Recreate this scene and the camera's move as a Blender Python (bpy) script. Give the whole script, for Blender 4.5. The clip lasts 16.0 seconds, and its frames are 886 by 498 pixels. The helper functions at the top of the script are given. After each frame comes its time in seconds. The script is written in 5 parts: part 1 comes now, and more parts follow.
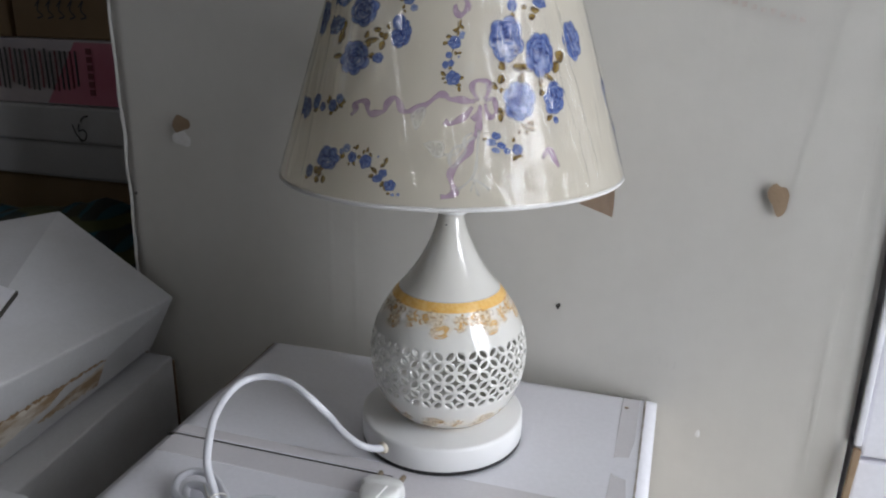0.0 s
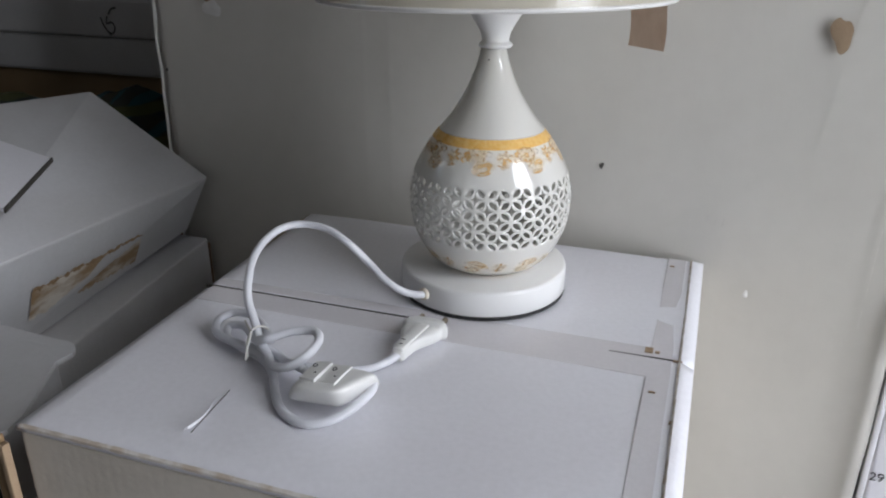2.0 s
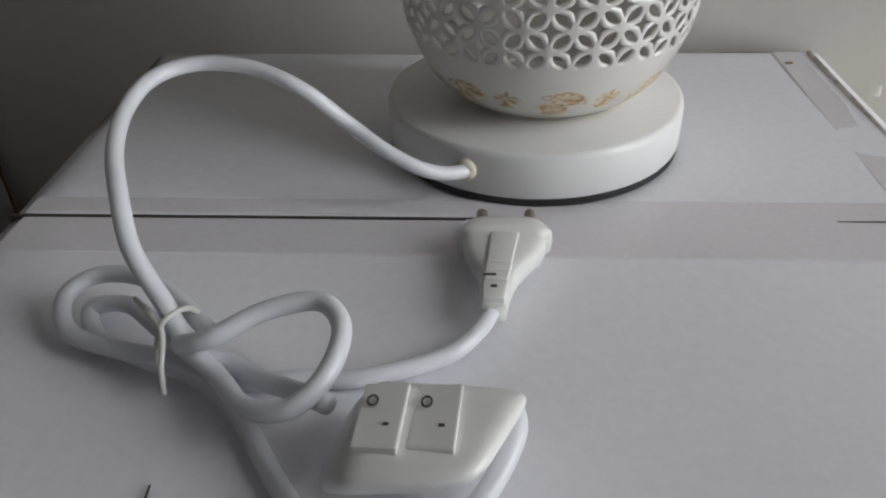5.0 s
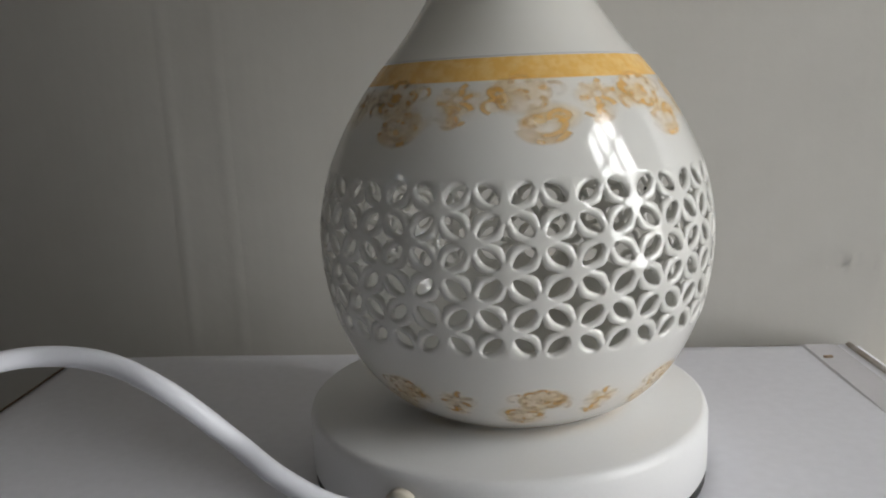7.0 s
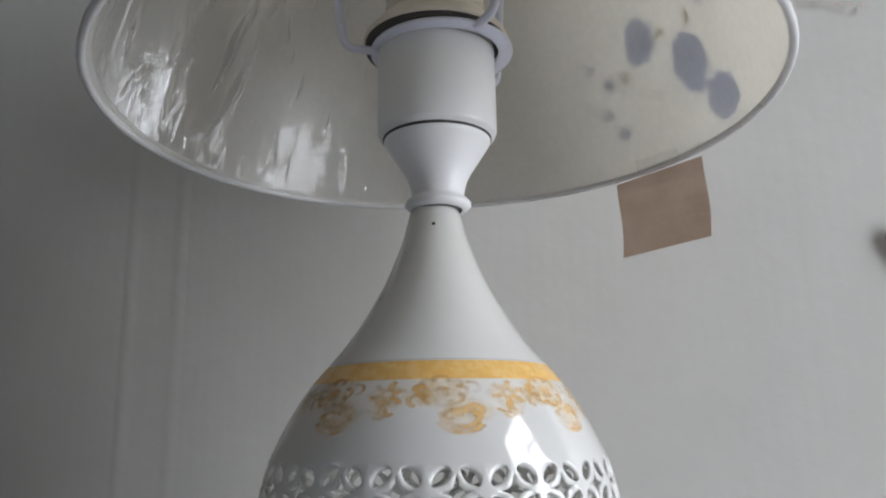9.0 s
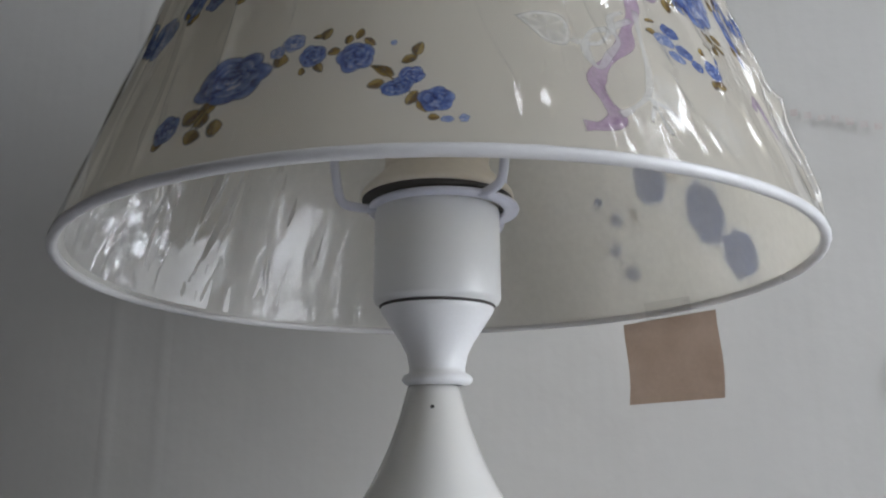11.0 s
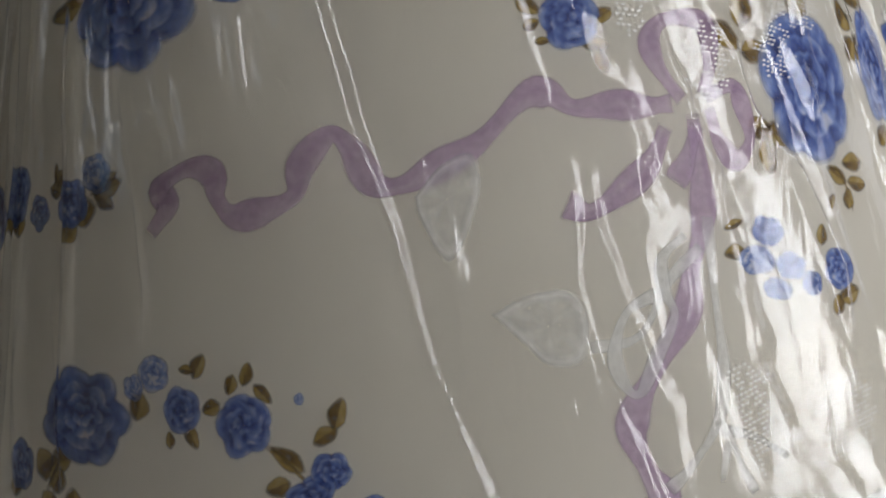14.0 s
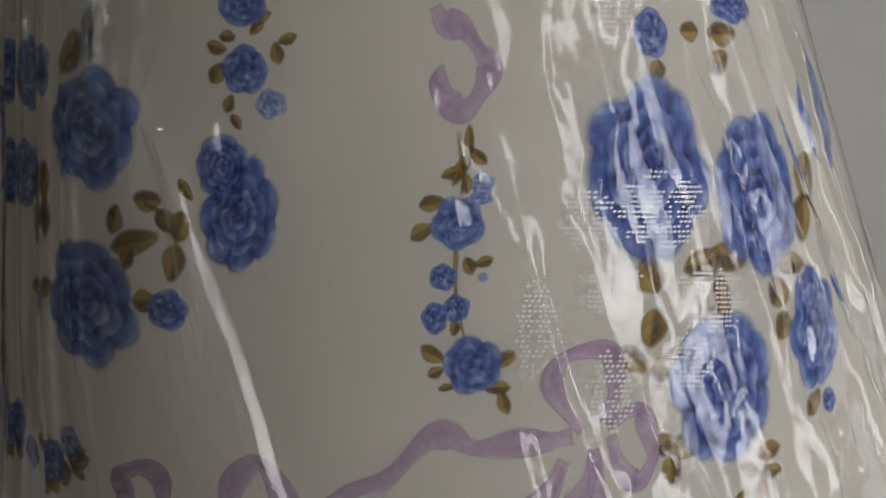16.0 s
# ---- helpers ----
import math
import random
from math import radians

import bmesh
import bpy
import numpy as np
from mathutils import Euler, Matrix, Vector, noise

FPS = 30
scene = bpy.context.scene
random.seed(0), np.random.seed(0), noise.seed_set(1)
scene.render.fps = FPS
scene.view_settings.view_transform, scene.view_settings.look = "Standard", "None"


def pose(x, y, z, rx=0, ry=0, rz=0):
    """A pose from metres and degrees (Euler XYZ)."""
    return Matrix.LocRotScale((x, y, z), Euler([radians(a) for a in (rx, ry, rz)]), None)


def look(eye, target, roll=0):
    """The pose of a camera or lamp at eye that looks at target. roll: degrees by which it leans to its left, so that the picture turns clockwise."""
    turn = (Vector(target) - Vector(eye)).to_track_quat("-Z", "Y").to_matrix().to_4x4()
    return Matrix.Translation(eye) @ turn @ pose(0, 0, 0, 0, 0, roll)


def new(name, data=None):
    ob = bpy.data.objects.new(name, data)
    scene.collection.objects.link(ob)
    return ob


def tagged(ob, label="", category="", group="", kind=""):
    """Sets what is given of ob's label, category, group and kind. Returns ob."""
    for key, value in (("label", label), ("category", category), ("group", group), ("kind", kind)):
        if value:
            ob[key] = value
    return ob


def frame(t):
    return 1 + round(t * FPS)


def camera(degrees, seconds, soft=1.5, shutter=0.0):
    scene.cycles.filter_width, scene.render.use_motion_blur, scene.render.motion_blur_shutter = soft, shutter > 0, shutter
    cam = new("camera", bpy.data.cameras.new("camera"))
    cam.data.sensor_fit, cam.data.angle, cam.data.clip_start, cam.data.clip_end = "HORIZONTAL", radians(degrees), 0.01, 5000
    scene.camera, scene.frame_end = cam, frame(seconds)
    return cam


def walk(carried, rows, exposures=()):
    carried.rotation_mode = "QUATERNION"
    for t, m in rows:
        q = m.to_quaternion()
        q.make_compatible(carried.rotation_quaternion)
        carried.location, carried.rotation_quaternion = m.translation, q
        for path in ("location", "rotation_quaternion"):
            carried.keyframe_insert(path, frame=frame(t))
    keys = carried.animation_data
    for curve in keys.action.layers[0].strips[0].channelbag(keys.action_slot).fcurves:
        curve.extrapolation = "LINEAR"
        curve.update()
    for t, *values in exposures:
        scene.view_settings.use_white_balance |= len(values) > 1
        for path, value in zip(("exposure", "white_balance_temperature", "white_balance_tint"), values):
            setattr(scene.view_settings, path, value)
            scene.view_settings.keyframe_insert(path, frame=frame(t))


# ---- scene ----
cam = camera(59.8, 16.0, 2.1)
PATH = [
    (0, (0.065, -0.033, 0.973), (-0.492, 1.784, 0.348), 1.0),
    (0.5, (0.075, -0.052, 0.942), (-0.517, 1.746, 0.297), 0.6),
    (1, (0.072, -0.05, 0.918), (-0.52, 1.733, 0.23), 0.4),
    (1.5, (0.067, -0.049, 0.903), (-0.539, 1.709, 0.167), 0.5),
    (2, (0.058, -0.045, 0.891), (-0.549, 1.699, 0.123), 0.1),
    (2.5, (0.039, -0.028, 0.871), (-0.559, 1.687, 0.032), -1.0),
    (3, (0.001, 0.01, 0.847), (-0.539, 1.699, -0.078), -1.8),
    (3.2, (-0.021, 0.03, 0.837), (-0.536, 1.705, -0.126), -1.9),
    (5.3, (-0.134, 0.219, 0.773), (-0.211, 1.862, -0.366), -1.6),
    (5.5, (-0.132, 0.234, 0.775), (-0.195, 1.896, -0.336), -1.5),
    (6, (-0.11, 0.263, 0.78), (-0.268, 1.978, -0.235), -1.8),
    (6.5, (-0.1, 0.28, 0.763), (-0.327, 2.109, -0.014), -2.4),
    (7, (-0.112, 0.281, 0.733), (-0.259, 2.235, 0.336), -2.5),
    (7.5, (-0.114, 0.274, 0.717), (-0.163, 2.272, 0.628), -0.6),
    (8, (-0.115, 0.261, 0.72), (-0.111, 2.254, 0.893), -1.2),
    (8.5, (-0.105, 0.25, 0.724), (-0.15, 2.223, 1.05), -1.4),
    (8.7, (-0.104, 0.247, 0.72), (-0.118, 2.204, 1.133), -1.1),
    (10.8, (-0.101, 0.248, 0.777), (-0.079, 2.186, 1.269), -0.6),
    (11, (-0.107, 0.253, 0.787), (-0.083, 2.196, 1.26), -0.1),
    (11.5, (-0.118, 0.267, 0.819), (-0.061, 2.226, 1.216), 0.1),
    (12, (-0.113, 0.291, 0.85), (-0.099, 2.279, 1.069), -0.7),
    (12.5, (-0.102, 0.304, 0.876), (-0.136, 2.303, 0.825), -2.1),
    (13, (-0.096, 0.307, 0.902), (-0.123, 2.286, 0.619), -2.5),
    (13.5, (-0.085, 0.313, 0.914), (-0.193, 2.256, 0.456), -4.3),
    (14, (-0.082, 0.316, 0.922), (-0.303, 2.237, 0.421), -5.6),
    (14.5, (-0.072, 0.316, 0.949), (-0.352, 2.189, 0.308), -6.5),
    (15, (-0.069, 0.317, 0.958), (-0.409, 2.159, 0.269), -6.9),
    (15.5, (-0.059, 0.33, 0.973), (-0.446, 2.134, 0.203), -7.2),
    (16, (-0.052, 0.333, 0.986), (-0.486, 2.141, 0.240), -6.9),
]
walk(cam, [(t, look(eye, target, roll)) for t, eye, target, roll in PATH],
     exposures=[(0.0, 0.06, 6400, 10), (3.2, 0.0, 6450, 10), (5.5, -0.20, 6800, 8), (7.5, 0.0, 6850, 8), (8.5, 0.22, 6350, 10), (11.0, 0.15, 6200, 10), (12.5, 0.16, 6200, 10), (14.0, -0.06, 6600, 10), (16.0, -0.42, 6650, 10)])

# ---- world and light: daylight through one tall opening beside the goods ----
world = bpy.data.worlds.new("world")
scene.world = world
world.use_nodes = True
wn = world.node_tree
sky = wn.nodes.new("ShaderNodeTexSky")
sky.sky_type = "NISHITA"
sky.sun_disc = False
sky.sun_elevation = radians(38)
sky.sun_rotation = radians(100)
wn.links.new(sky.outputs[0], wn.nodes["Background"].inputs[0])
wn.nodes["Background"].inputs[1].default_value = 0.1

win_light = bpy.data.lights.new("window_daylight", "AREA")
win_light.shape = "RECTANGLE"
win_light.size, win_light.size_y = 0.76, 2.04
win_light.energy = 50
win_light.color = (0.92, 0.95, 1.0)
lamp_ob = new("window_daylight", win_light)
lamp_ob.matrix_world = look((1.32, -0.07, 1.24), (0.0, -0.07, 1.24))


far_light = bpy.data.lights.new("far_window_daylight", "AREA")
far_light.shape = "RECTANGLE"
far_light.size, far_light.size_y = 0.15, 0.32
far_light.energy = 0.34
far_light.color = (1.0, 0.97, 0.92)
far_ob = new("far_window_daylight", far_light)
far_ob.matrix_world = look((-2.33, -0.10, 1.75), (-0.1, 0.3, 1.2))


# ---- helpers of this scene ----
def part(name, bm, material, parent=None, label="", smooth=False):
    me = bpy.data.meshes.new(name)
    if smooth:
        for f in bm.faces:
            f.smooth = True
    bm.to_mesh(me)
    bm.free()
    for m in (material if isinstance(material, (list, tuple)) else [material]):
        me.materials.append(m)
    ob = new(name, me)
    if parent is not None:
        ob.parent = parent
    if label:
        tagged(ob, label)
    return ob


def inked(name, bm, paint, material, parent, label):
    """A printed motif: one colour and cover for each vertex."""
    ob = part(name, bm, material, parent, label)
    layer = ob.data.color_attributes.new("ink", "FLOAT_COLOR", "POINT")
    layer.data.foreach_set("color", np.array(paint, dtype=np.float32).ravel())
    return ob


def thing(name, label, category, at=(0, 0, 0), group="", rz=0.0, kind=""):
    ob = new(name)
    ob.empty_display_size = 0.02
    ob.matrix_basis = pose(*at, 0, 0, rz)
    return tagged(ob, label, category, group, kind)


def hexa(corners, bevel=0.0, segments=2):
    """A six-sided block from 8 corners: bottom four, then top four, both anticlockwise from above."""
    bm = bmesh.new()
    v = [bm.verts.new(c) for c in corners]
    for q in ((3, 2, 1, 0), (4, 5, 6, 7), (0, 1, 5, 4), (1, 2, 6, 5), (2, 3, 7, 6), (3, 0, 4, 7)):
        bm.faces.new([v[i] for i in q])
    if bevel:
        bmesh.ops.bevel(bm, geom=bm.edges[:], offset=bevel, segments=segments, profile=0.6, affect="EDGES")
    return bm


def block(x0, x1, y0, y1, z0, z1, bevel=0.0, segments=2):
    return hexa([(x0, y0, z0), (x1, y0, z0), (x1, y1, z0), (x0, y1, z0),
                 (x0, y0, z1), (x1, y0, z1), (x1, y1, z1), (x0, y1, z1)], bevel, segments)


def spun(profile, segments=96, cap_low=False, cap_high=False):
    bm = bmesh.new()
    rings = []
    for r, z in profile:
        rings.append([bm.verts.new((r * math.cos(2 * math.pi * i / segments), r * math.sin(2 * math.pi * i / segments), z))
                      for i in range(segments)])
    for a, b in zip(rings, rings[1:]):
        for i in range(segments):
            j = (i + 1) % segments
            bm.faces.new((a[i], a[j], b[j], b[i]))
    if cap_low:
        bm.faces.new(rings[0][::-1])
    if cap_high:
        bm.faces.new(rings[-1])
    return bm


def smooth_points(pts, steps=8):
    """Points along a Catmull-Rom curve through pts."""
    pts = [Vector(p) for p in pts]
    ext = [2 * pts[0] - pts[1]] + pts + [2 * pts[-1] - pts[-2]]
    out = []
    for i in range(1, len(ext) - 2):
        a, b, c, d = ext[i - 1:i + 3]
        for k in range(steps):
            t = k / steps
            out.append(0.5 * (2 * b + (c - a) * t + (2 * a - 5 * b + 4 * c - d) * t * t + (3 * b - a - 3 * c + d) * t ** 3))
    out.append(pts[-1])
    return out


def tube(pts, radius, sides=14, steps=8, bm=None):
    """A round cable through pts with closed ends."""
    line = smooth_points(pts, steps)
    bm = bm or bmesh.new()
    rings = []
    up = Vector((0.1, 0.2, 1)).normalized()
    for i, p in enumerate(line):
        d = (line[min(i + 1, len(line) - 1)] - line[max(i - 1, 0)]).normalized()
        side = d.cross(up)
        side.normalize()
        up = side.cross(d).normalized()
        rings.append([bm.verts.new(p + radius * (math.cos(2 * math.pi * k / sides) * side + math.sin(2 * math.pi * k / sides) * up))
                      for k in range(sides)])
    for a, b in zip(rings, rings[1:]):
        for k in range(sides):
            j = (k + 1) % sides
            bm.faces.new((a[k], a[j], b[j], b[k]))
    bm.faces.new(rings[0][::-1])
    bm.faces.new(rings[-1])
    return bm


# ---- materials ----
def material(name, colour, rough=0.5, second=None, scale=8.0, detail=6.0, bump=0.0, bump_scale=300.0, metal=0.0,
             spec=0.5, island=0.0, translucent=0.0, coat=0.0, contrast=(0.35, 0.65), fine=0.06, stretch=(1, 1, 1), flute=0.0):
    """Principled paint with large stains (colour to second), fine grain and fine relief in metres."""
    m = bpy.data.materials.new(name)
    m.use_nodes = True
    nt = m.node_tree
    n, l = nt.nodes, nt.links
    b = n["Principled BSDF"]
    b.inputs["Roughness"].default_value = rough
    b.inputs["Metallic"].default_value = metal
    b.inputs["Specular IOR Level"].default_value = spec
    b.inputs["Coat Weight"].default_value = coat
    b.inputs["Coat Roughness"].default_value = 0.06
    co = n.new("ShaderNodeTexCoord")
    mp = n.new("ShaderNodeMapping")
    mp.inputs["Scale"].default_value = stretch
    l.new(co.outputs["Object"], mp.inputs["Vector"])
    big = n.new("ShaderNodeTexNoise")
    big.inputs["Scale"].default_value = scale
    big.inputs["Detail"].default_value = detail
    l.new(mp.outputs[0], big.inputs["Vector"])
    ramp = n.new("ShaderNodeValToRGB")
    ramp.color_ramp.elements[0].position, ramp.color_ramp.elements[1].position = contrast
    ramp.color_ramp.elements[0].color = (*colour, 1)
    ramp.color_ramp.elements[1].color = (*(second or [c * 0.9 for c in colour]), 1)
    l.new(big.outputs["Fac"], ramp.inputs[0])
    grain = n.new("ShaderNodeTexNoise")
    grain.inputs["Scale"].default_value = bump_scale
    grain.inputs["Detail"].default_value = 3.0
    l.new(mp.outputs[0], grain.inputs["Vector"])
    mul = n.new("ShaderNodeMapRange")
    mul.inputs["To Min"].default_value, mul.inputs["To Max"].default_value = 1 - fine, 1 + fine
    l.new(grain.outputs["Fac"], mul.inputs["Value"])
    mix = n.new("ShaderNodeMix")
    mix.data_type, mix.blend_type = "RGBA", "MULTIPLY"
    mix.inputs["Factor"].default_value = 1.0
    l.new(ramp.outputs[0], mix.inputs["A"])
    l.new(mul.outputs[0], mix.inputs["B"])
    colour_out = mix.outputs["Result"]
    if island:
        geo = n.new("ShaderNodeNewGeometry")
        rng = n.new("ShaderNodeMapRange")
        rng.inputs["To Min"].default_value, rng.inputs["To Max"].default_value = 1 - island, 1 + island
        l.new(geo.outputs["Random Per Island"], rng.inputs["Value"])
        mix2 = n.new("ShaderNodeMix")
        mix2.data_type, mix2.blend_type = "RGBA", "MULTIPLY"
        mix2.inputs["Factor"].default_value = 1.0
        l.new(colour_out, mix2.inputs["A"])
        l.new(rng.outputs[0], mix2.inputs["B"])
        colour_out = mix2.outputs["Result"]
    l.new(colour_out, b.inputs["Base Color"])
    if bump:
        bp = n.new("ShaderNodeBump")
        bp.inputs["Strength"].default_value = 0.6
        bp.inputs["Distance"].default_value = bump
        l.new(grain.outputs["Fac"], bp.inputs["Height"])
        l.new(bp.outputs[0], b.inputs["Normal"])
        if flute:
            # upright corrugation that telegraphs through the liner paper
            wave = n.new("ShaderNodeTexWave")
            wave.inputs["Scale"].default_value = 39.0
            wave.inputs["Distortion"].default_value = 1.2
            wave.inputs["Detail"].default_value = 2.0
            wave.inputs["Detail Scale"].default_value = 0.6
            l.new(co.outputs["Object"], wave.inputs["Vector"])
            fb = n.new("ShaderNodeBump")
            fb.inputs["Strength"].default_value = 0.5
            fb.inputs["Distance"].default_value = flute
            l.new(wave.outputs["Fac"], fb.inputs["Height"])
            l.new(fb.outputs[0], bp.inputs["Normal"])
    if translucent:
        tr = n.new("ShaderNodeBsdfTranslucent")
        l.new(colour_out, tr.inputs["Color"])
        sh = n.new("ShaderNodeMixShader")
        sh.inputs[0].default_value = translucent
        l.new(b.outputs[0], sh.inputs[1])
        l.new(tr.outputs[0], sh.inputs[2])
        l.new(sh.outputs[0], n["Material Output"].inputs["Surface"])
    return m


CARTON = material("white_coated_carton", (0.82, 0.82, 0.875), 0.36, (0.77, 0.76, 0.81), 5, 8, 0.00012, 220)
CARTON_WALL = material("white_carton_panel", (0.68, 0.66, 0.62), 0.5, (0.60, 0.58, 0.54), 3.2, 9, 0.0006, 60, fine=0.03, flute=0.00005)
# white board greyed evenly, standing in for shade on the left-hand cartons
CARTON_GREYED = material("shade_greyed_carton", (0.56, 0.56, 0.58), 0.5, (0.48, 0.475, 0.48), 6, 8, 0.00015, 200)
CARTON_FRONT = material("carton_side_paper", (0.72, 0.68, 0.63), 0.36, (0.60, 0.55, 0.49), 7, 8, 0.0004, 240, flute=0.00012)
KRAFT = material("brown_kraft_paper", (0.36, 0.26, 0.17), 0.75, (0.28, 0.19, 0.12), 40, 8, 0.0006, 500)
KRAFT_BOX = material("brown_corrugated_carton", (0.30, 0.20, 0.11), 0.7, (0.24, 0.155, 0.08), 9, 8, 0.0005, 300)
PINK = material("pink_printed_carton", (0.60, 0.22, 0.30), 0.45, (0.50, 0.12, 0.20), 6, 4)
OFFWHITE_PRINT = material("pale_printed_carton", (0.62, 0.56, 0.58), 0.45, (0.50, 0.46, 0.52), 6, 4)
INK = material("black_ink", (0.03, 0.03, 0.035), 0.5, (0.05, 0.05, 0.055), 200, 4)
RED_INK = material("dark_red_ink", (0.20, 0.03, 0.05), 0.5)
PLAID = material("dark_plaid_cloth", (0.012, 0.022, 0.026), 0.9, (0.03, 0.03, 0.02), 22, 4, 0.001, 400)
nt = PLAID.node_tree
checks = nt.nodes["Principled BSDF"].inputs["Base Color"].links[0].from_socket
for turn, tint in (("X", (0.010, 0.060, 0.075, 1)), ("Z", (0.055, 0.060, 0.020, 1))):
    stripe = nt.nodes.new("ShaderNodeTexWave")
    stripe.bands_direction = turn
    stripe.inputs["Scale"].default_value = 8.0
    stripe.inputs["Distortion"].default_value = 0.8
    cut = nt.nodes.new("ShaderNodeMapRange")
    cut.inputs["From Min"].default_value, cut.inputs["From Max"].default_value = 0.70, 0.85
    over = nt.nodes.new("ShaderNodeMix")
    over.data_type = "RGBA"
    over.inputs["B"].default_value = tint
    nt.links.new(nt.nodes["Texture Coordinate"].outputs["Object"], stripe.inputs["Vector"])
    nt.links.new(stripe.outputs["Fac"], cut.inputs["Value"])
    nt.links.new(cut.outputs[0], over.inputs["Factor"])
    nt.links.new(checks, over.inputs["A"])
    checks = over.outputs["Result"]
nt.links.new(checks, nt.nodes["Principled BSDF"].inputs["Base Color"])
CLEAR_TAPE = material("clear_packing_tape", (0.72, 0.70, 0.73), 0.22, (0.68, 0.66, 0.69), 12, 4)
TORN = material("torn_paper_edge", (0.80, 0.79, 0.78), 0.8, (0.70, 0.68, 0.66), 60, 6, 0.0005, 700)
PLASTIC = material("white_plastic", (0.78, 0.78, 0.77), 0.32, (0.74, 0.74, 0.73), 14, 4, fine=0.02)
CABLE = material("white_pvc_cable", (0.72, 0.73, 0.78), 0.34, (0.67, 0.68, 0.73), 20, 4, fine=0.03)
ENAMEL = material("white_satin_enamel", (0.81, 0.81, 0.81), 0.34, (0.77, 0.77, 0.77), 6, 6, 0.00008, 900, fine=0.02)
RUBBER = material("black_rubber", (0.02, 0.02, 0.02), 0.6)
BRASS = material("dull_metal_pin", (0.42, 0.36, 0.28), 0.38, (0.30, 0.25, 0.2), 60, 4, metal=0.9)
WIRE = material("lilac_white_coated_wire", (0.70, 0.71, 0.80), 0.35)
HOLDER = material("cream_lamp_holder", (0.72, 0.66, 0.56), 0.42, (0.66, 0.60, 0.50), 20, 4)
# near-black for gaskets, joints and specks, and for shade in gaps and holes
DARK_SEAM = material("dark_shadow_gasket", (0.05, 0.045, 0.04), 0.6)
FABRIC = material("cream_lampshade_fabric", (0.785, 0.75, 0.675), 0.75, (0.745, 0.71, 0.635), 30, 6, 0.00006, 1500, translucent=0.64)
LINER = material("white_shade_liner", (0.90, 0.89, 0.86), 0.45, (0.86, 0.85, 0.81), 20, 5, translucent=0.5)
RIM = material("white_rolled_shade_trim", (0.76, 0.75, 0.74), 0.4, (0.70, 0.69, 0.68), 40, 4, translucent=0.1)
DAMASK = material("pearly_woven_leaf", (0.90, 0.89, 0.86), 0.25, (0.86, 0.85, 0.82), 120, 5, 0.0001, 1600, translucent=0.06)
GOLD = material("gold_transfer_print", (0.72, 0.42, 0.11), 0.25, (0.79, 0.53, 0.20), 330, 8, contrast=(0.40, 0.62))
PALE_GOLD = material("pale_gold_transfer", (0.76, 0.51, 0.22), 0.2, (0.80, 0.64, 0.42), 320, 6, island=0.15)
PORCELAIN = material("glazed_white_porcelain", (0.85, 0.845, 0.82), 0.10, (0.83, 0.815, 0.775), 12, 4, spec=0.9, coat=0.7, fine=0.01, translucent=0.27)
WALL_PAINT = material("plastered_wall", (0.23, 0.215, 0.195), 0.85, (0.19, 0.175, 0.16), 2.5, 8, 0.002, 60)
CEILING_PAINT = material("ceiling_paint", (0.33, 0.32, 0.30), 0.85, (0.29, 0.28, 0.26), 2, 6, 0.001, 60)
FRAME_PAINT = material("white_frame_paint", (0.70, 0.69, 0.66), 0.4, (0.64, 0.63, 0.60), 12, 6)
CONCRETE = material("concrete_floor", (0.27, 0.26, 0.25), 0.8, (0.20, 0.195, 0.19), 2.5, 9, 0.002, 40)


def film_material(gloss_gain=1.2):
    """Crinkled clear wrapping film: clear, with a glossy skin that grows at grazing angles."""
    m = bpy.data.materials.new("clear_wrapping_film")
    m.use_nodes = True
    n, l = m.node_tree.nodes, m.node_tree.links
    n.remove(n["Principled BSDF"])
    clear = n.new("ShaderNodeBsdfTransparent")
    clear.inputs[0].default_value = (0.97, 0.97, 0.97, 1)
    gloss = n.new("ShaderNodeBsdfGlossy")
    gloss.inputs["Roughness"].default_value = 0.085
    fres = n.new("ShaderNodeFresnel")
    fres.inputs["IOR"].default_value = 1.5
    gain = n.new("ShaderNodeMath")
    gain.operation = "MULTIPLY"
    gain.use_clamp = True
    gain.inputs[1].default_value = gloss_gain
    co = n.new("ShaderNodeTexCoord")
    mp = n.new("ShaderNodeMapping")
    mp.inputs["Scale"].default_value = (1, 1, 0.35)
    wr = n.new("ShaderNodeTexNoise")
    wr.inputs["Scale"].default_value = 90
    wr.inputs["Detail"].default_value = 3
    wr.inputs["Distortion"].default_value = 0.8
    bp = n.new("ShaderNodeBump")
    bp.inputs["Strength"].default_value = 0.32
    bp.inputs["Distance"].default_value = 0.0012
    mix = n.new("ShaderNodeMixShader")
    l.new(co.outputs["Object"], mp.inputs[0])
    l.new(mp.outputs[0], wr.inputs["Vector"])
    l.new(wr.outputs["Fac"], bp.inputs["Height"])
    l.new(bp.outputs[0], gloss.inputs["Normal"])
    l.new(bp.outputs[0], fres.inputs["Normal"])
    l.new(fres.outputs[0], gain.inputs[0])
    l.new(gain.outputs[0], mix.inputs[0])
    l.new(clear.outputs[0], mix.inputs[1])
    l.new(gloss.outputs[0], mix.inputs[2])
    l.new(mix.outputs[0], n["Material Output"].inputs["Surface"])
    return m


FILM = film_material()
FILM_INSIDE = film_material(0.6)


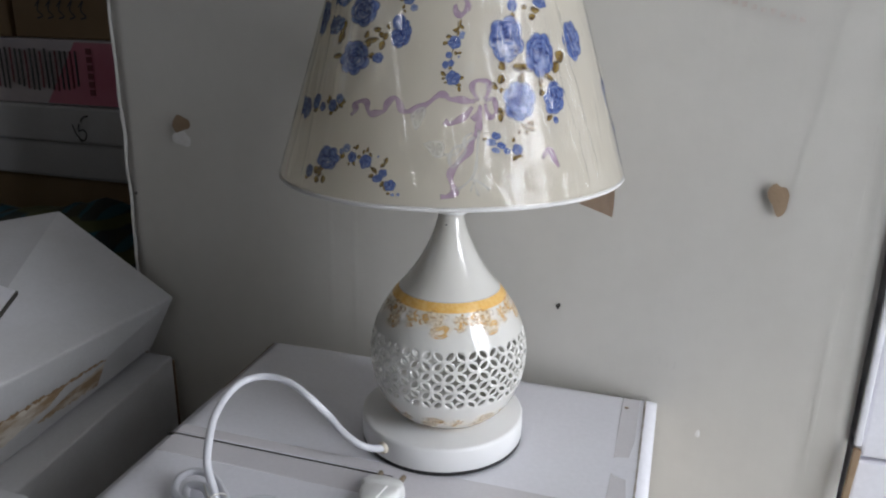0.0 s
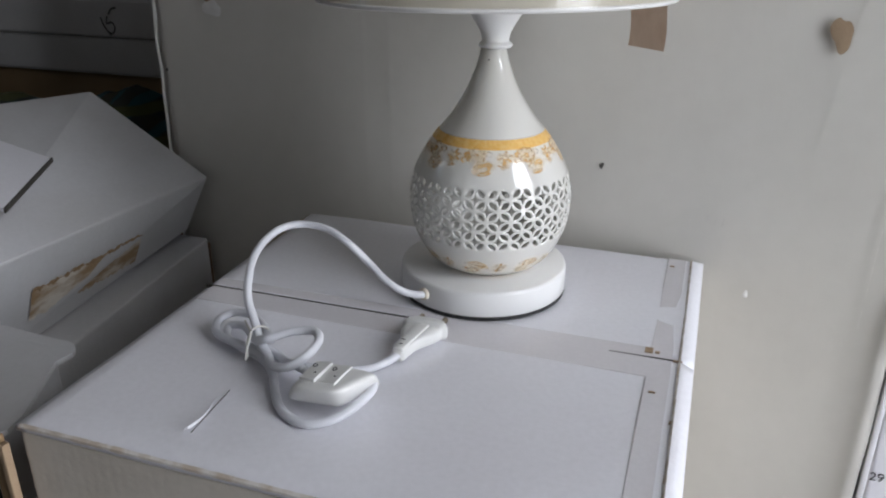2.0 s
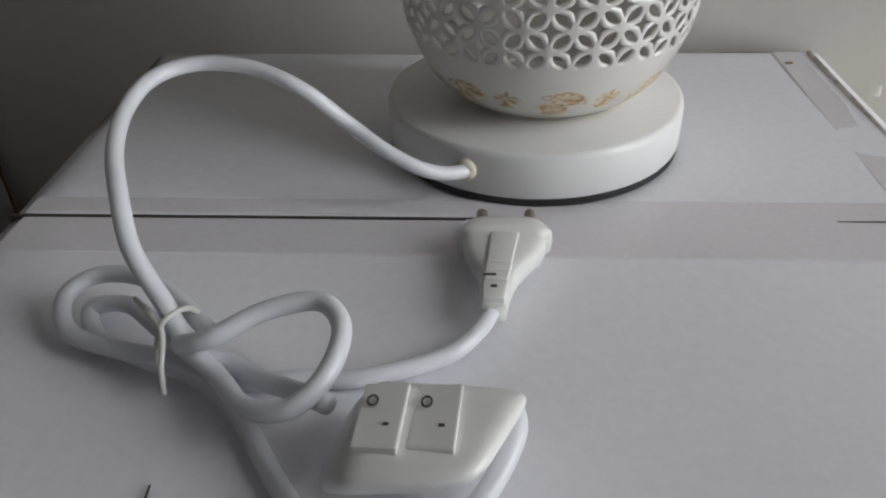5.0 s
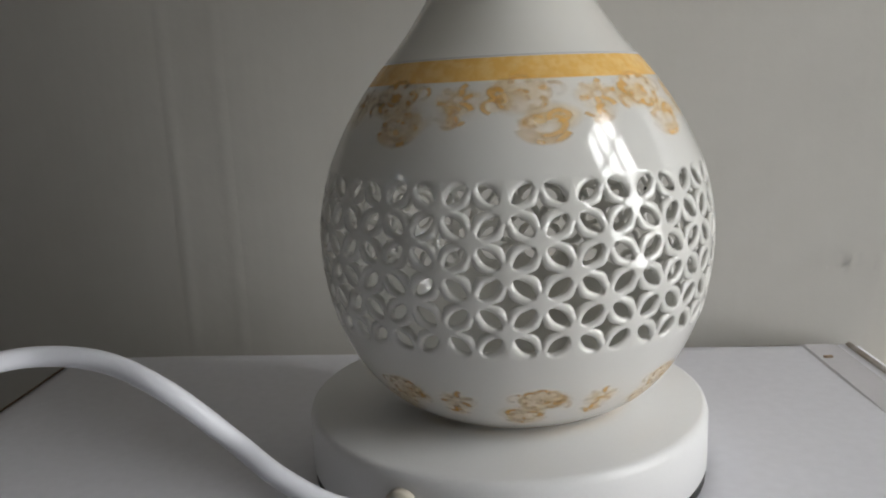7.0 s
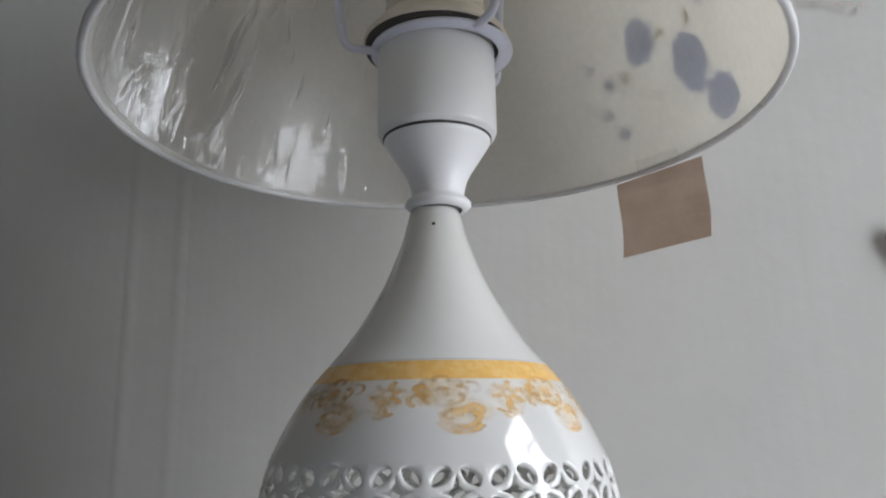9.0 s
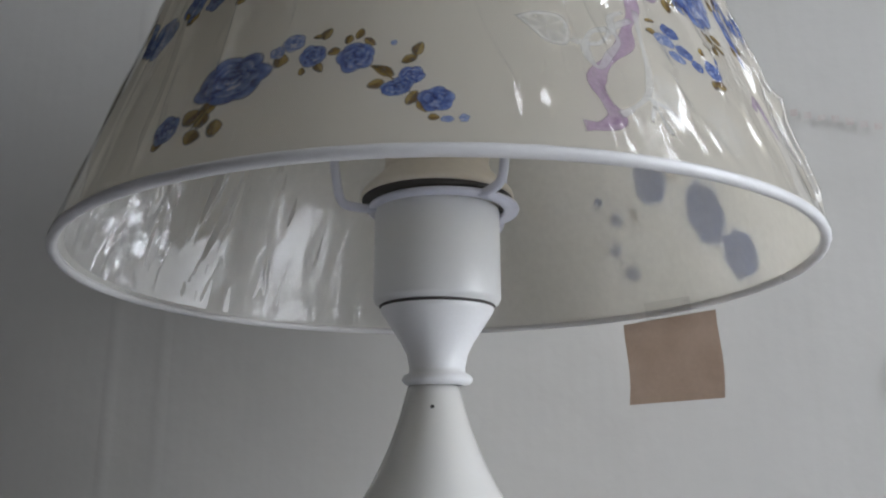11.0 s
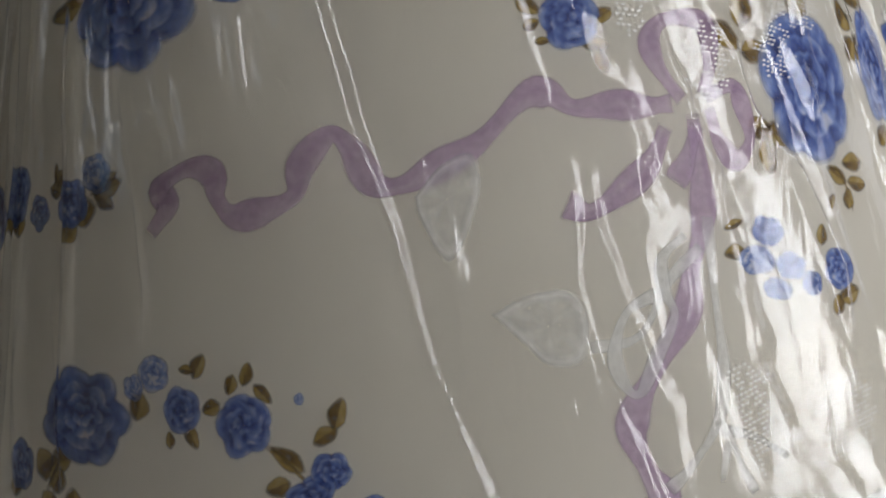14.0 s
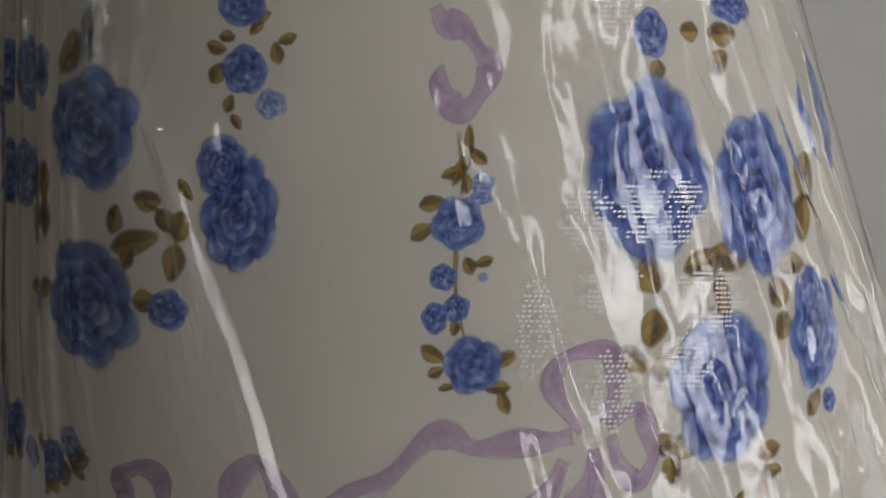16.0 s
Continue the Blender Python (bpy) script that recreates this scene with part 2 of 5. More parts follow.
def ink_material(name, rough=0.7, translucent=0.5, weave=900.0):
    """Printing ink: colour and cover come from the motif's own paint, broken up by the weave."""
    m = bpy.data.materials.new(name)
    m.use_nodes = True
    n, l = m.node_tree.nodes, m.node_tree.links
    b = n["Principled BSDF"]
    b.inputs["Roughness"].default_value = rough
    at = n.new("ShaderNodeAttribute")
    at.attribute_name = "ink"
    co = n.new("ShaderNodeTexCoord")
    gr = n.new("ShaderNodeTexNoise")
    gr.inputs["Scale"].default_value = weave
    gr.inputs["Detail"].default_value = 4.0
    rg = n.new("ShaderNodeMapRange")
    rg.inputs["From Min"].default_value, rg.inputs["From Max"].default_value = 0.3, 0.7
    rg.inputs["To Min"].default_value, rg.inputs["To Max"].default_value = 0.78, 1.0
    cover = n.new("ShaderNodeMath")
    cover.operation = "MULTIPLY"
    tr = n.new("ShaderNodeBsdfTranslucent")
    clear = n.new("ShaderNodeBsdfTransparent")
    both, out = n.new("ShaderNodeMixShader"), n.new("ShaderNodeMixShader")
    both.inputs[0].default_value = translucent
    l.new(co.outputs["Object"], gr.inputs["Vector"])
    l.new(gr.outputs["Fac"], rg.inputs["Value"])
    l.new(at.outputs["Alpha"], cover.inputs[0])
    l.new(rg.outputs[0], cover.inputs[1])
    l.new(at.outputs["Color"], b.inputs["Base Color"])
    l.new(at.outputs["Color"], tr.inputs["Color"])
    l.new(b.outputs[0], both.inputs[1])
    l.new(tr.outputs[0], both.inputs[2])
    l.new(cover.outputs[0], out.inputs[0])
    l.new(clear.outputs[0], out.inputs[1])
    l.new(both.outputs[0], out.inputs[2])
    l.new(out.outputs[0], n["Material Output"].inputs["Surface"])
    return m


CLOTH_INK = ink_material("soft_cloth_print", 0.7, 0.62)
GLAZE_INK = ink_material("gold_glaze_transfer", 0.15, 0.0, 500.0)

# ---- the room: floor, ceiling, walls with one opening to the daylight ----
structure = lambda ob, label: tagged(ob, label, kind="structure")
structure(part("floor", block(-2.4, 1.37, -2.6, 1.9, -0.12, 0.0), CONCRETE), "grey concrete shop floor")
structure(part("ceiling", block(-2.4, 1.37, -2.6, 1.9, 2.8, 2.92), CEILING_PAINT), "pale painted ceiling")

structure(part("wall_north", block(-2.28, 1.25, 1.78, 1.9, 0.0, 2.8), WALL_PAINT), "plain plastered wall behind the cartons")
structure(part("wall_south", block(-2.28, 1.25, -2.6, -2.48, 0.0, 2.8), WALL_PAINT), "plain plastered wall")


def wall_with_opening(x0, x1, a0, a1, b0, b1):
    bm = bmesh.new()
    y0, y1, z0, z1 = -2.6, 1.9, 0.0, 2.8
    for ya, yb, za, zb in ((y0, a0, z0, z1), (a1, y1, z0, z1), (a0, a1, z0, b0), (a0, a1, b1, z1)):
        v = [bm.verts.new(c) for c in ((x0, ya, za), (x1, ya, za), (x1, yb, za), (x0, yb, za),
                                       (x0, ya, zb), (x1, ya, zb), (x1, yb, zb), (x0, yb, zb))]
        for q in ((3, 2, 1, 0), (4, 5, 6, 7), (0, 1, 5, 4), (1, 2, 6, 5), (2, 3, 7, 6), (3, 0, 4, 7)):
            bm.faces.new([v[i] for i in q])
    return bm


structure(part("wall_east", wall_with_opening(1.25, 1.37, -0.46, 0.32, 0.18, 2.30), WALL_PAINT), "plastered wall with an open window")
structure(part("wall_west", wall_with_opening(-2.40, -2.28, -0.33, 0.13, 1.42, 2.08), WALL_PAINT), "plastered wall with a small open window")

# unseen frame, added so that its bars break up the globe's highlight
window = structure(thing("window_1", "added unseen window frame whose bars break up the highlight", "window", (0, 0, 0), kind="structure"), "added unseen window frame whose bars break up the highlight")
for y0, y1 in ((-0.458, -0.420), (-0.215, -0.165), (0.030, 0.080), (0.280, 0.318)):
    part("mullion" if -0.4 < y0 < 0.2 else "jamb", block(1.262, 1.296, y0, y1, 0.222, 2.258, 0.003), FRAME_PAINT, window)
for z0, z1 in ((0.182, 0.221), (2.259, 2.298)):
    part("rail", block(1.262, 1.296, -0.458, 0.318, z0, z1, 0.003), FRAME_PAINT, window)
for y0, y1 in ((-0.419, -0.216), (-0.164, 0.029), (0.081, 0.279)):
    for z in (0.72, 1.22, 1.74):
        part("transom", block(1.264, 1.294, y0, y1, z, z + 0.05, 0.003), FRAME_PAINT, window)

# ---- the large white carton behind the lamp ----
SLOPE, WALL_Y = -0.135, 0.6855


def wall_y(x):
    return WALL_Y + SLOPE * x


def big_carton():
    """Front panel as a bent sheet with creases and a wavy left border, closed to a deep box."""
    xs = sorted(set([round(-0.60 + 0.838 * i / 60, 4) for i in range(61)] + [-0.306, -0.302, -0.298, -0.273, -0.269, -0.265, 0.10, 0.104, 0.108]))
    zs = [1.5 * k / 48 for k in range(49)]
    crease = {-0.302: -0.0005, -0.269: -0.0004, 0.104: -0.0002}
    bm = bmesh.new()
    grid = []
    for z in zs:
        row = []
        for i, x in enumerate(xs):
            px = x
            if i == 0:
                px += 0.004 * noise.noise(Vector((z * 7, 0, 0))) + 0.0025 * noise.noise(Vector((z * 23, 5, 0)))
            elif i == len(xs) - 1:
                px += 0.0015 * noise.noise(Vector((z * 12, 9, 0)))
            y = wall_y(px) + crease.get(round(x, 3), 0.0) + 0.0022 * noise.noise(Vector((x * 4, z * 3, 2)))
            row.append(bm.verts.new((px, y, z)))
        grid.append(row)
    for a, b in zip(grid, grid[1:]):
        for i in range(len(xs) - 1):
            bm.faces.new((a[i], a[i + 1], b[i + 1], b[i]))
    back = []
    for a in grid:
        back.append((bm.verts.new((a[0].co.x + 0.006, a[0].co.y + 0.30, a[0].co.z)), bm.verts.new((a[-1].co.x - 0.004, a[-1].co.y + 0.30, a[-1].co.z))))
    for k in range(len(grid) - 1):
        bm.faces.new((grid[k][0], grid[k + 1][0], back[k + 1][0], back[k][0]))
        bm.faces.new((grid[k][-1], back[k][1], back[k + 1][1], grid[k + 1][-1]))
        bm.faces.new((back[k][0], back[k + 1][0], back[k + 1][1], back[k][1]))
    bm.faces.new([v for v in grid[-1]] + [back[-1][1], back[-1][0]])
    return bm


big = thing("large_carton", "tall white carton with scuffed panel and torn spots", "carton", (0, 0, 0))
part("panel", big_carton(), CARTON_WALL, big, smooth=True)


def raw_border():
    """The bare, slightly frayed cut edge down the panel's free side."""
    rnd = random.Random(31)
    bm = bmesh.new()
    rows = []
    for k in range(181):
        z = 0.02 + 1.47 * k / 180
        px = -0.60 + 0.004 * noise.noise(Vector((z * 7, 0, 0))) + 0.0025 * noise.noise(Vector((z * 23, 5, 0)))
        w = 0.0028 + 0.0022 * abs(noise.noise(Vector((z * 31, 2, 0)))) + 0.001 * rnd.random()
        rows.append([bm.verts.new((px - 0.0012, wall_y(px) + 0.004, z)), bm.verts.new((px - 0.0008, wall_y(px) - 0.0030, z)), bm.verts.new((px + w, wall_y(px) - 0.0028, z))])
    for p, q in zip(rows, rows[1:]):
        bm.faces.new((p[0], p[1], q[1], q[0]))
        bm.faces.new((p[1], p[2], q[2], q[1]))
    return bm


def blot(cx, cz, w, h, seed, lift=0.0012, points=22, rough=0.28):
    """A flat torn patch on the panel with a ragged outline."""
    rnd = random.Random(seed)
    bm = bmesh.new()
    vs = []
    for i in range(points):
        a = 2 * math.pi * i / points
        k = 1 + rough * (0.6 * math.sin(2 * a + seed) + 0.5 * math.sin(3 * a + 2 * seed) + 0.4 * (rnd.random() - 0.5))
        x, z = cx + 0.5 * w * k * math.cos(a), cz + 0.5 * h * k * math.sin(a)
        vs.append(bm.verts.new((x, wall_y(x) - lift - 0.002, z)))
    c = bm.verts.new((cx, wall_y(cx) - lift - 0.0026, cz))
    for i in range(points):
        bm.faces.new((c, vs[i], vs[(i + 1) % points]))
    return bm


part("raw_border", raw_border(), TORN, big, "frayed white cut edge")
part("torn_spot", blot(-0.505, 0.823, 0.024, 0.022, 1), KRAFT, big, "torn spot showing brown kraft layer")
part("torn_spot", blot(-0.505, 0.805, 0.025, 0.020, 2, 0.0008), TORN, big, "peeled white paper under the torn spot")
part("torn_spot", blot(0.151, 0.813, 0.016, 0.027, 3), KRAFT, big, "torn spot showing brown kraft layer")
part("torn_spot", blot(0.112, 0.573, 0.005, 0.007, 5), TORN, big, "small white scuff")
part("puncture", blot(-0.034, 0.679, 0.0045, 0.006, 6), DARK_SEAM, big, "small dark puncture")
part("puncture", blot(-0.588, 0.728, 0.0035, 0.005, 7), DARK_SEAM, big, "small dark puncture")

# ---- the carton under the lamp ----
TOP = 0.600
X0, X1, Y0, Y1, SEAM = -0.348, 0.0705, 0.256, 0.6725, 0.4700


def flap(x0, x1, y0, y1, seed, front):
    """One top flap: a board 4 mm thick, gently warped, rounded over its folds."""
    bm = bmesh.new()
    nx, ny = 44, 22
    top, bot = [], []
    for j in range(ny + 1):
        ra, rb = [], []
        for i in range(nx + 1):
            y = y0 + (y1 - y0) * j / ny
            left = x0 + 0.012 * (Y1 - y) / (Y1 - Y0)
            x = left + (x1 - left) * i / nx
            z = TOP + 0.0011 * noise.noise(Vector((x * 9, y * 9, seed))) * min(1.0, abs(y - SEAM) / 0.09 + 0.15)
            d = min(x - left, x1 - x, (y - y0) if front else (y1 - y))
            z -= 0.004 * max(0.0, 1 - d / 0.006) ** 2
            if x1 - x < 0.03:
                z += 0.0012 * math.sin(min(1.0, (x1 - x) / 0.014) * math.pi)
            ra.append(bm.verts.new((x, y, z)))
            rb.append(bm.verts.new((x, y, z - 0.004)))
        top.append(ra)
        bot.append(rb)
    for j in range(ny):
        for i in range(nx):
            bm.faces.new((top[j][i], top[j][i + 1], top[j + 1][i + 1], top[j + 1][i]))
            bm.faces.new((bot[j][i], bot[j + 1][i], bot[j + 1][i + 1], bot[j][i + 1]))
    for i in range(nx):
        bm.faces.new((top[0][i], bot[0][i], bot[0][i + 1], top[0][i + 1]))
        bm.faces.new((top[ny][i], top[ny][i + 1], bot[ny][i + 1], bot[ny][i]))
    for j in range(ny):
        bm.faces.new((top[j][0], top[j + 1][0], bot[j + 1][0], bot[j][0]))
        bm.faces.new((top[j][nx], bot[j][nx], bot[j + 1][nx], top[j + 1][nx]))
    return bm


box = thing("lamp_carton", "white glossy carton with taped top flaps under the lamp", "carton", (0, 0, 0))
part("body", hexa([(X0 + 0.012, Y0, 0.0), (X1, Y0, 0.0), (X1, Y1, 0.0), (X0, Y1, 0.0),
                   (X0 + 0.012, Y0, TOP - 0.0075), (X1, Y0, TOP - 0.0075), (X1, Y1, TOP - 0.0075), (X0, Y1, TOP - 0.0075)], 0.003), CARTON_FRONT, box)
part("flap", flap(X0 - 0.001, X1 + 0.001, Y0 - 0.001, SEAM - 0.0009, 1.0, True), CARTON, box, smooth=True)
part("flap", flap(X0 - 0.001, X1 + 0.001, SEAM + 0.0009, Y1 + 0.001, 4.0, False), CARTON, box, smooth=True)

# ---- cartons at the other side ----
upper = thing("open_carton", "white carton lying tilted with a torn brown tape strip", "carton", (0, 0, 0))
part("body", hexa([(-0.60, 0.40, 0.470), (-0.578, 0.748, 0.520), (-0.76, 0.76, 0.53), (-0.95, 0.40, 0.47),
                   (-0.555, 0.40, 0.600), (-0.536, 0.748, 0.598), (-0.712, 0.76, 0.694), (-0.90, 0.42, 0.69)], 0.004), CARTON_GREYED, upper)


def side_face(u, v, lift=0.0):
    low = Vector((-0.60, 0.40, 0.470)).lerp(Vector((-0.578, 0.748, 0.520)), u)
    high = Vector((-0.555, 0.40, 0.600)).lerp(Vector((-0.536, 0.748, 0.598)), u)
    return low.lerp(high, v) + Vector((lift, 0, -0.3 * lift))


def tape_strip(lo, hi, seed, lift, inset=0.0):
    """A ragged strip of old tape along the carton's side."""
    rnd = random.Random(seed)
    bm = bmesh.new()
    rows = []
    n = 46
    for i in range(n + 1):
        k = i / n
        u = 0.235 + 0.455 * k
        a = lo[0] + (lo[1] - lo[0]) * k + inset + 0.05 * (rnd.random() - 0.5)
        b = hi[0] + (hi[1] - hi[0]) * k - inset + 0.04 * (rnd.random() - 0.5)
        rows.append((bm.verts.new(side_face(u, a, lift)), bm.verts.new(side_face(u, (a + b) / 2, lift + 0.0006)), bm.verts.new(side_face(u, b, lift))))
    for p, q in zip(rows, rows[1:]):
        bm.faces.new((p[0], q[0], q[1], p[1]))
        bm.faces.new((p[1], q[1], q[2], p[2]))
    return bm


TORN_TAPE = material("torn_brown_tape", (0.30, 0.20, 0.11), 0.6, (0.62, 0.57, 0.50), 55, 9, 0.001, 400, contrast=(0.42, 0.6), stretch=(1, 0.4, 1))
part("tape_strip", tape_strip((0.30, 0.16), (0.60, 0.56), 4, 0.0028), TORN_TAPE, upper, "torn brown tape strip with bare paper")
part("tape_edge", tape_strip((0.575, 0.54), (0.615, 0.575), 5, 0.0033, 0.004), KRAFT_BOX, upper, "dark ragged tape edge")
part("top_flap", hexa([(-0.5077, 0.4234, 0.663), (-0.5920, 0.5630, 0.663), (-0.86, 0.57, 0.712), (-0.78, 0.42, 0.712),
                       (-0.5077, 0.4234, 0.667), (-0.5920, 0.5630, 0.667), (-0.86, 0.57, 0.716), (-0.78, 0.42, 0.716)], 0.0012), CARTON, upper, "raised white flap")

# near-black strip that draws the shadow line under the raised flap
part("flap_edge", hexa([(-0.5077, 0.4234, 0.6625), (-0.5064, 0.4241, 0.6625), (-0.5910, 0.5640, 0.6625), (-0.5923, 0.5633, 0.6625),
                        (-0.5077, 0.4234, 0.6672), (-0.5064, 0.4241, 0.6672), (-0.5910, 0.5640, 0.6672), (-0.5923, 0.5633, 0.6672)]), DARK_SEAM, upper, "dark strip drawn for the shadow line under the flap")
lower = thing("low_carton", "plain white carton under a tilted carton", "carton", (0, 0, 0))
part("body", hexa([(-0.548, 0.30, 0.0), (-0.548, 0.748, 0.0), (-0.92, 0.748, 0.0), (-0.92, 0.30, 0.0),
                   (-0.548, 0.30, 0.458), (-0.548, 0.748, 0.512), (-0.92, 0.748, 0.512), (-0.92, 0.30, 0.458)], 0.003), CARTON_GREYED, lower)
part("raw_edge", block(-0.5495, -0.5468, 0.7484, 0.7500, 0.40, 0.505), KRAFT, lower, "brown raw board edge")

third = thing("marked_carton", "white carton with a hand hole and brown raw edge", "carton", (0, 0, 0))
part("body", block(-0.545, -0.428, 0.2565, 0.375, 0.0, 0.574, 0.002), CARTON_GREYED, third)
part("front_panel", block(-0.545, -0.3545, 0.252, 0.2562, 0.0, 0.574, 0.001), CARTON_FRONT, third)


def rounded_flap():
    """A top flap with one rounded corner, 4 mm thick."""
    bm = bmesh.new()
    out = [(-0.545, 0.258), (-0.365, 0.258), (-0.362, 0.268), (-0.366, 0.284), (-0.404, 0.352)]
    for k in range(7):
        a = radians(20 + 14 * k)
        out.append((-0.424 + 0.022 * math.cos(a), 0.362 + 0.022 * math.sin(a)))
    out += [(-0.50, 0.388), (-0.545, 0.390)]
    lo = [bm.verts.new((x, y, 0.5745 - 0.045 * max(0.0, y - 0.27))) for x, y in out]
    hi = [bm.verts.new((x, y, 0.5785 - 0.045 * max(0.0, y - 0.27))) for x, y in out]
    bm.faces.new(lo[::-1])
    bm.faces.new(hi)
    for i in range(len(out)):
        j = (i + 1) % len(out)
        bm.faces.new((lo[i], lo[j], hi[j], hi[i]))
    return bm


part("top_flap", rounded_flap(), CARTON_GREYED, third, "white flap with a rounded corner")
part("raw_edge", hexa([(-0.3535, 0.246, 0.0), (-0.3445, 0.246, 0.0), (-0.3445, 0.252, 0.0), (-0.3535, 0.252, 0.0),
                       (-0.3535, 0.246, 0.590), (-0.3455, 0.246, 0.590), (-0.3455, 0.252, 0.590), (-0.3535, 0.252, 0.590)], 0.001), KRAFT_BOX, third, "brown raw corrugated edge")
part("raw_edge", block(-0.3440, -0.3395, 0.244, 0.250, 0.0, 0.586, 0.001), KRAFT, third, "pale brown raw board edge")
# the panel is uncut; a dark patch gives the hand hole's shade
part("hand_hole", block(-0.42, -0.362, 0.2505, 0.2525, 0.532, 0.541, 0.0004), DARK_SEAM, third, "dark patch for the shade in the hand hole")
for x0, x1, z in ((-0.385, -0.366, 0.512), (-0.390, -0.372, 0.505), (-0.380, -0.362, 0.498), (-0.388, -0.374, 0.490)):
    part("ink_mark", block(x0, x1, 0.2502, 0.2518, z, z + 0.0022), INK, third)

# ---- the pile in the dark behind ----
shelf_box = thing("floor_carton", "brown carton at the bottom of the pile", "carton", (0, 0, 0))
part("body", block(-1.60, -0.66, 1.06, 1.50, 0.0, 0.652, 0.004), KRAFT_BOX, shelf_box)
flat_box = thing("flat_white_carton", "grey-white flat carton with a handwritten number", "carton", (0, 0, 0))
part("body", block(-1.60, -0.68, 1.05, 1.45, 0.653, 0.718, 0.006), CARTON_GREYED, flat_box)
part("lid", block(-1.61, -0.675, 1.044, 1.455, 0.7185, 0.782, 0.005), CARTON_GREYED, flat_box, "grey-white lid")


def stroke(points, width, y, normal_lift=0.0):
    """A pen stroke as a thin flat ribbon on an upright face at y."""
    line = smooth_points([(x, 0, z) for x, z in points], 6)
    bm = bmesh.new()
    rows = []
    for i, p in enumerate(line):
        d = (line[min(i + 1, len(line) - 1)] - line[max(i - 1, 0)]).normalized()
        s = Vector((-d.z, 0, d.x)) * width / 2
        rows.append([bm.verts.new((q.x, y, q.z)) for q in (p - s, p + s)])
    for a, b in zip(rows, rows[1:]):
        bm.faces.new((a[0], b[0], b[1], a[1]))
    return bm


for pts in ([(-0.935, 0.752), (-0.930, 0.738), (-0.918, 0.722)],
            [(-0.921, 0.754), (-0.924, 0.742), (-0.913, 0.744), (-0.908, 0.736), (-0.913, 0.726), (-0.921, 0.727)],
            [(-0.918, 0.757), (-0.910, 0.766), (-0.900, 0.768)]):
    part("pen_stroke", stroke(pts, 0.0028, 1.0425), INK, flat_box, "black marker stroke")
pink = thing("printed_carton", "white and pink printed carton with rows of small print", "carton", (0, 0, 0))
part("body", block(-1.60, -0.66, 1.05, 1.45, 0.783, 0.893, 0.004), OFFWHITE_PRINT, pink)
part("pink_field", hexa([(-0.985, 1.0485, 0.786), (-0.662, 1.0485, 0.786), (-0.662, 1.0495, 0.786), (-0.985, 1.0495, 0.786),
                         (-0.915, 1.0485, 0.889), (-0.662, 1.0485, 0.889), (-0.662, 1.0495, 0.889), (-0.915, 1.0495, 0.889)]), PINK, pink, "pink printed field")
part("pink_field", block(-1.59, -1.10, 1.0485, 1.0495, 0.786, 0.815), PINK, pink, "pink printed field")
rnd = random.Random(8)
for i in range(17):
    x = -1.085 + 0.0105 * i
    part("print_line", block(x, x + 0.0035, 1.0472, 1.0480, 0.806 + 0.012 * rnd.random(), 0.878 - 0.006 * rnd.random()), INK if i % 3 else RED_INK, pink)
for k in range(6):
    part("print_block", block(-0.893, -0.882, 1.0468, 1.0476, 0.870 - 0.0135 * k, 0.880 - 0.0135 * k), RED_INK, pink, "dark red print block")
for x0, x1 in ((-1.60, -1.045), (-1.035, -0.64)):
    brown = thing("brown_carton", "brown corrugated carton on top of the pile", "carton", (0, 0, 0), "brown cartons")
    part("body", block(x0, x1, 1.05, 1.45, 0.894, 1.22, 0.004), KRAFT_BOX, brown)
    if x1 > -1:
        for i in range(5):
            x = -0.985 + 0.022 * i
            part("pen_stroke", stroke([(x, 0.945), (x + 0.010, 0.955), (x + 0.004, 0.940), (x + 0.013, 0.930), (x + 0.002, 0.926)], 0.0025, 1.0485), INK, brown, "faint marker squiggle")


def cloth_heap():
    bm = bmesh.new()
    n, m = 44, 22
    g = []
    for j in range(m + 1):
        row = []
        for i in range(n + 1):
            u, v = i / n, j / m
            x, y = -1.50 + 0.87 * u, 0.79 + 0.245 * v
            h = 0.150 * math.sin(math.pi * min(1.0, 0.15 + v * 0.9)) * (0.75 + 0.25 * math.sin(u * 6 + 1)) * min(1.0, (1 - u) * 7 + 0.1)
            h += 0.016 * noise.noise(Vector((x * 16, y * 16, 0.4))) + 0.008 * noise.noise(Vector((x * 40, y * 40, 7)))
            row.append(bm.verts.new((x, y, 0.563 + max(0.0, h) if 0 < j < m and 0 < i < n else 0.561)))
        g.append(row)
    for a, b in zip(g, g[1:]):
        for i in range(n):
            bm.faces.new((a[i], a[i + 1], b[i + 1], b[i]))
    bm.faces.new([g[0][i] for i in range(n, -1, -1)] + [g[j][0] for j in range(1, m + 1)] + [g[m][i] for i in range(1, n + 1)] + [g[j][n] for j in range(m - 1, 0, -1)])
    return bm


cloth_base = thing("dark_carton", "brown carton under dark cloth", "carton", (0, 0, 0))
part("body", block(-1.55, -0.62, 0.785, 1.04, 0.0, 0.560, 0.003), KRAFT_BOX, cloth_base)
tagged(part("plaid_cloth", cloth_heap(), PLAID, None, "", True), "dark green plaid cloth heaped on a carton", "cloth")

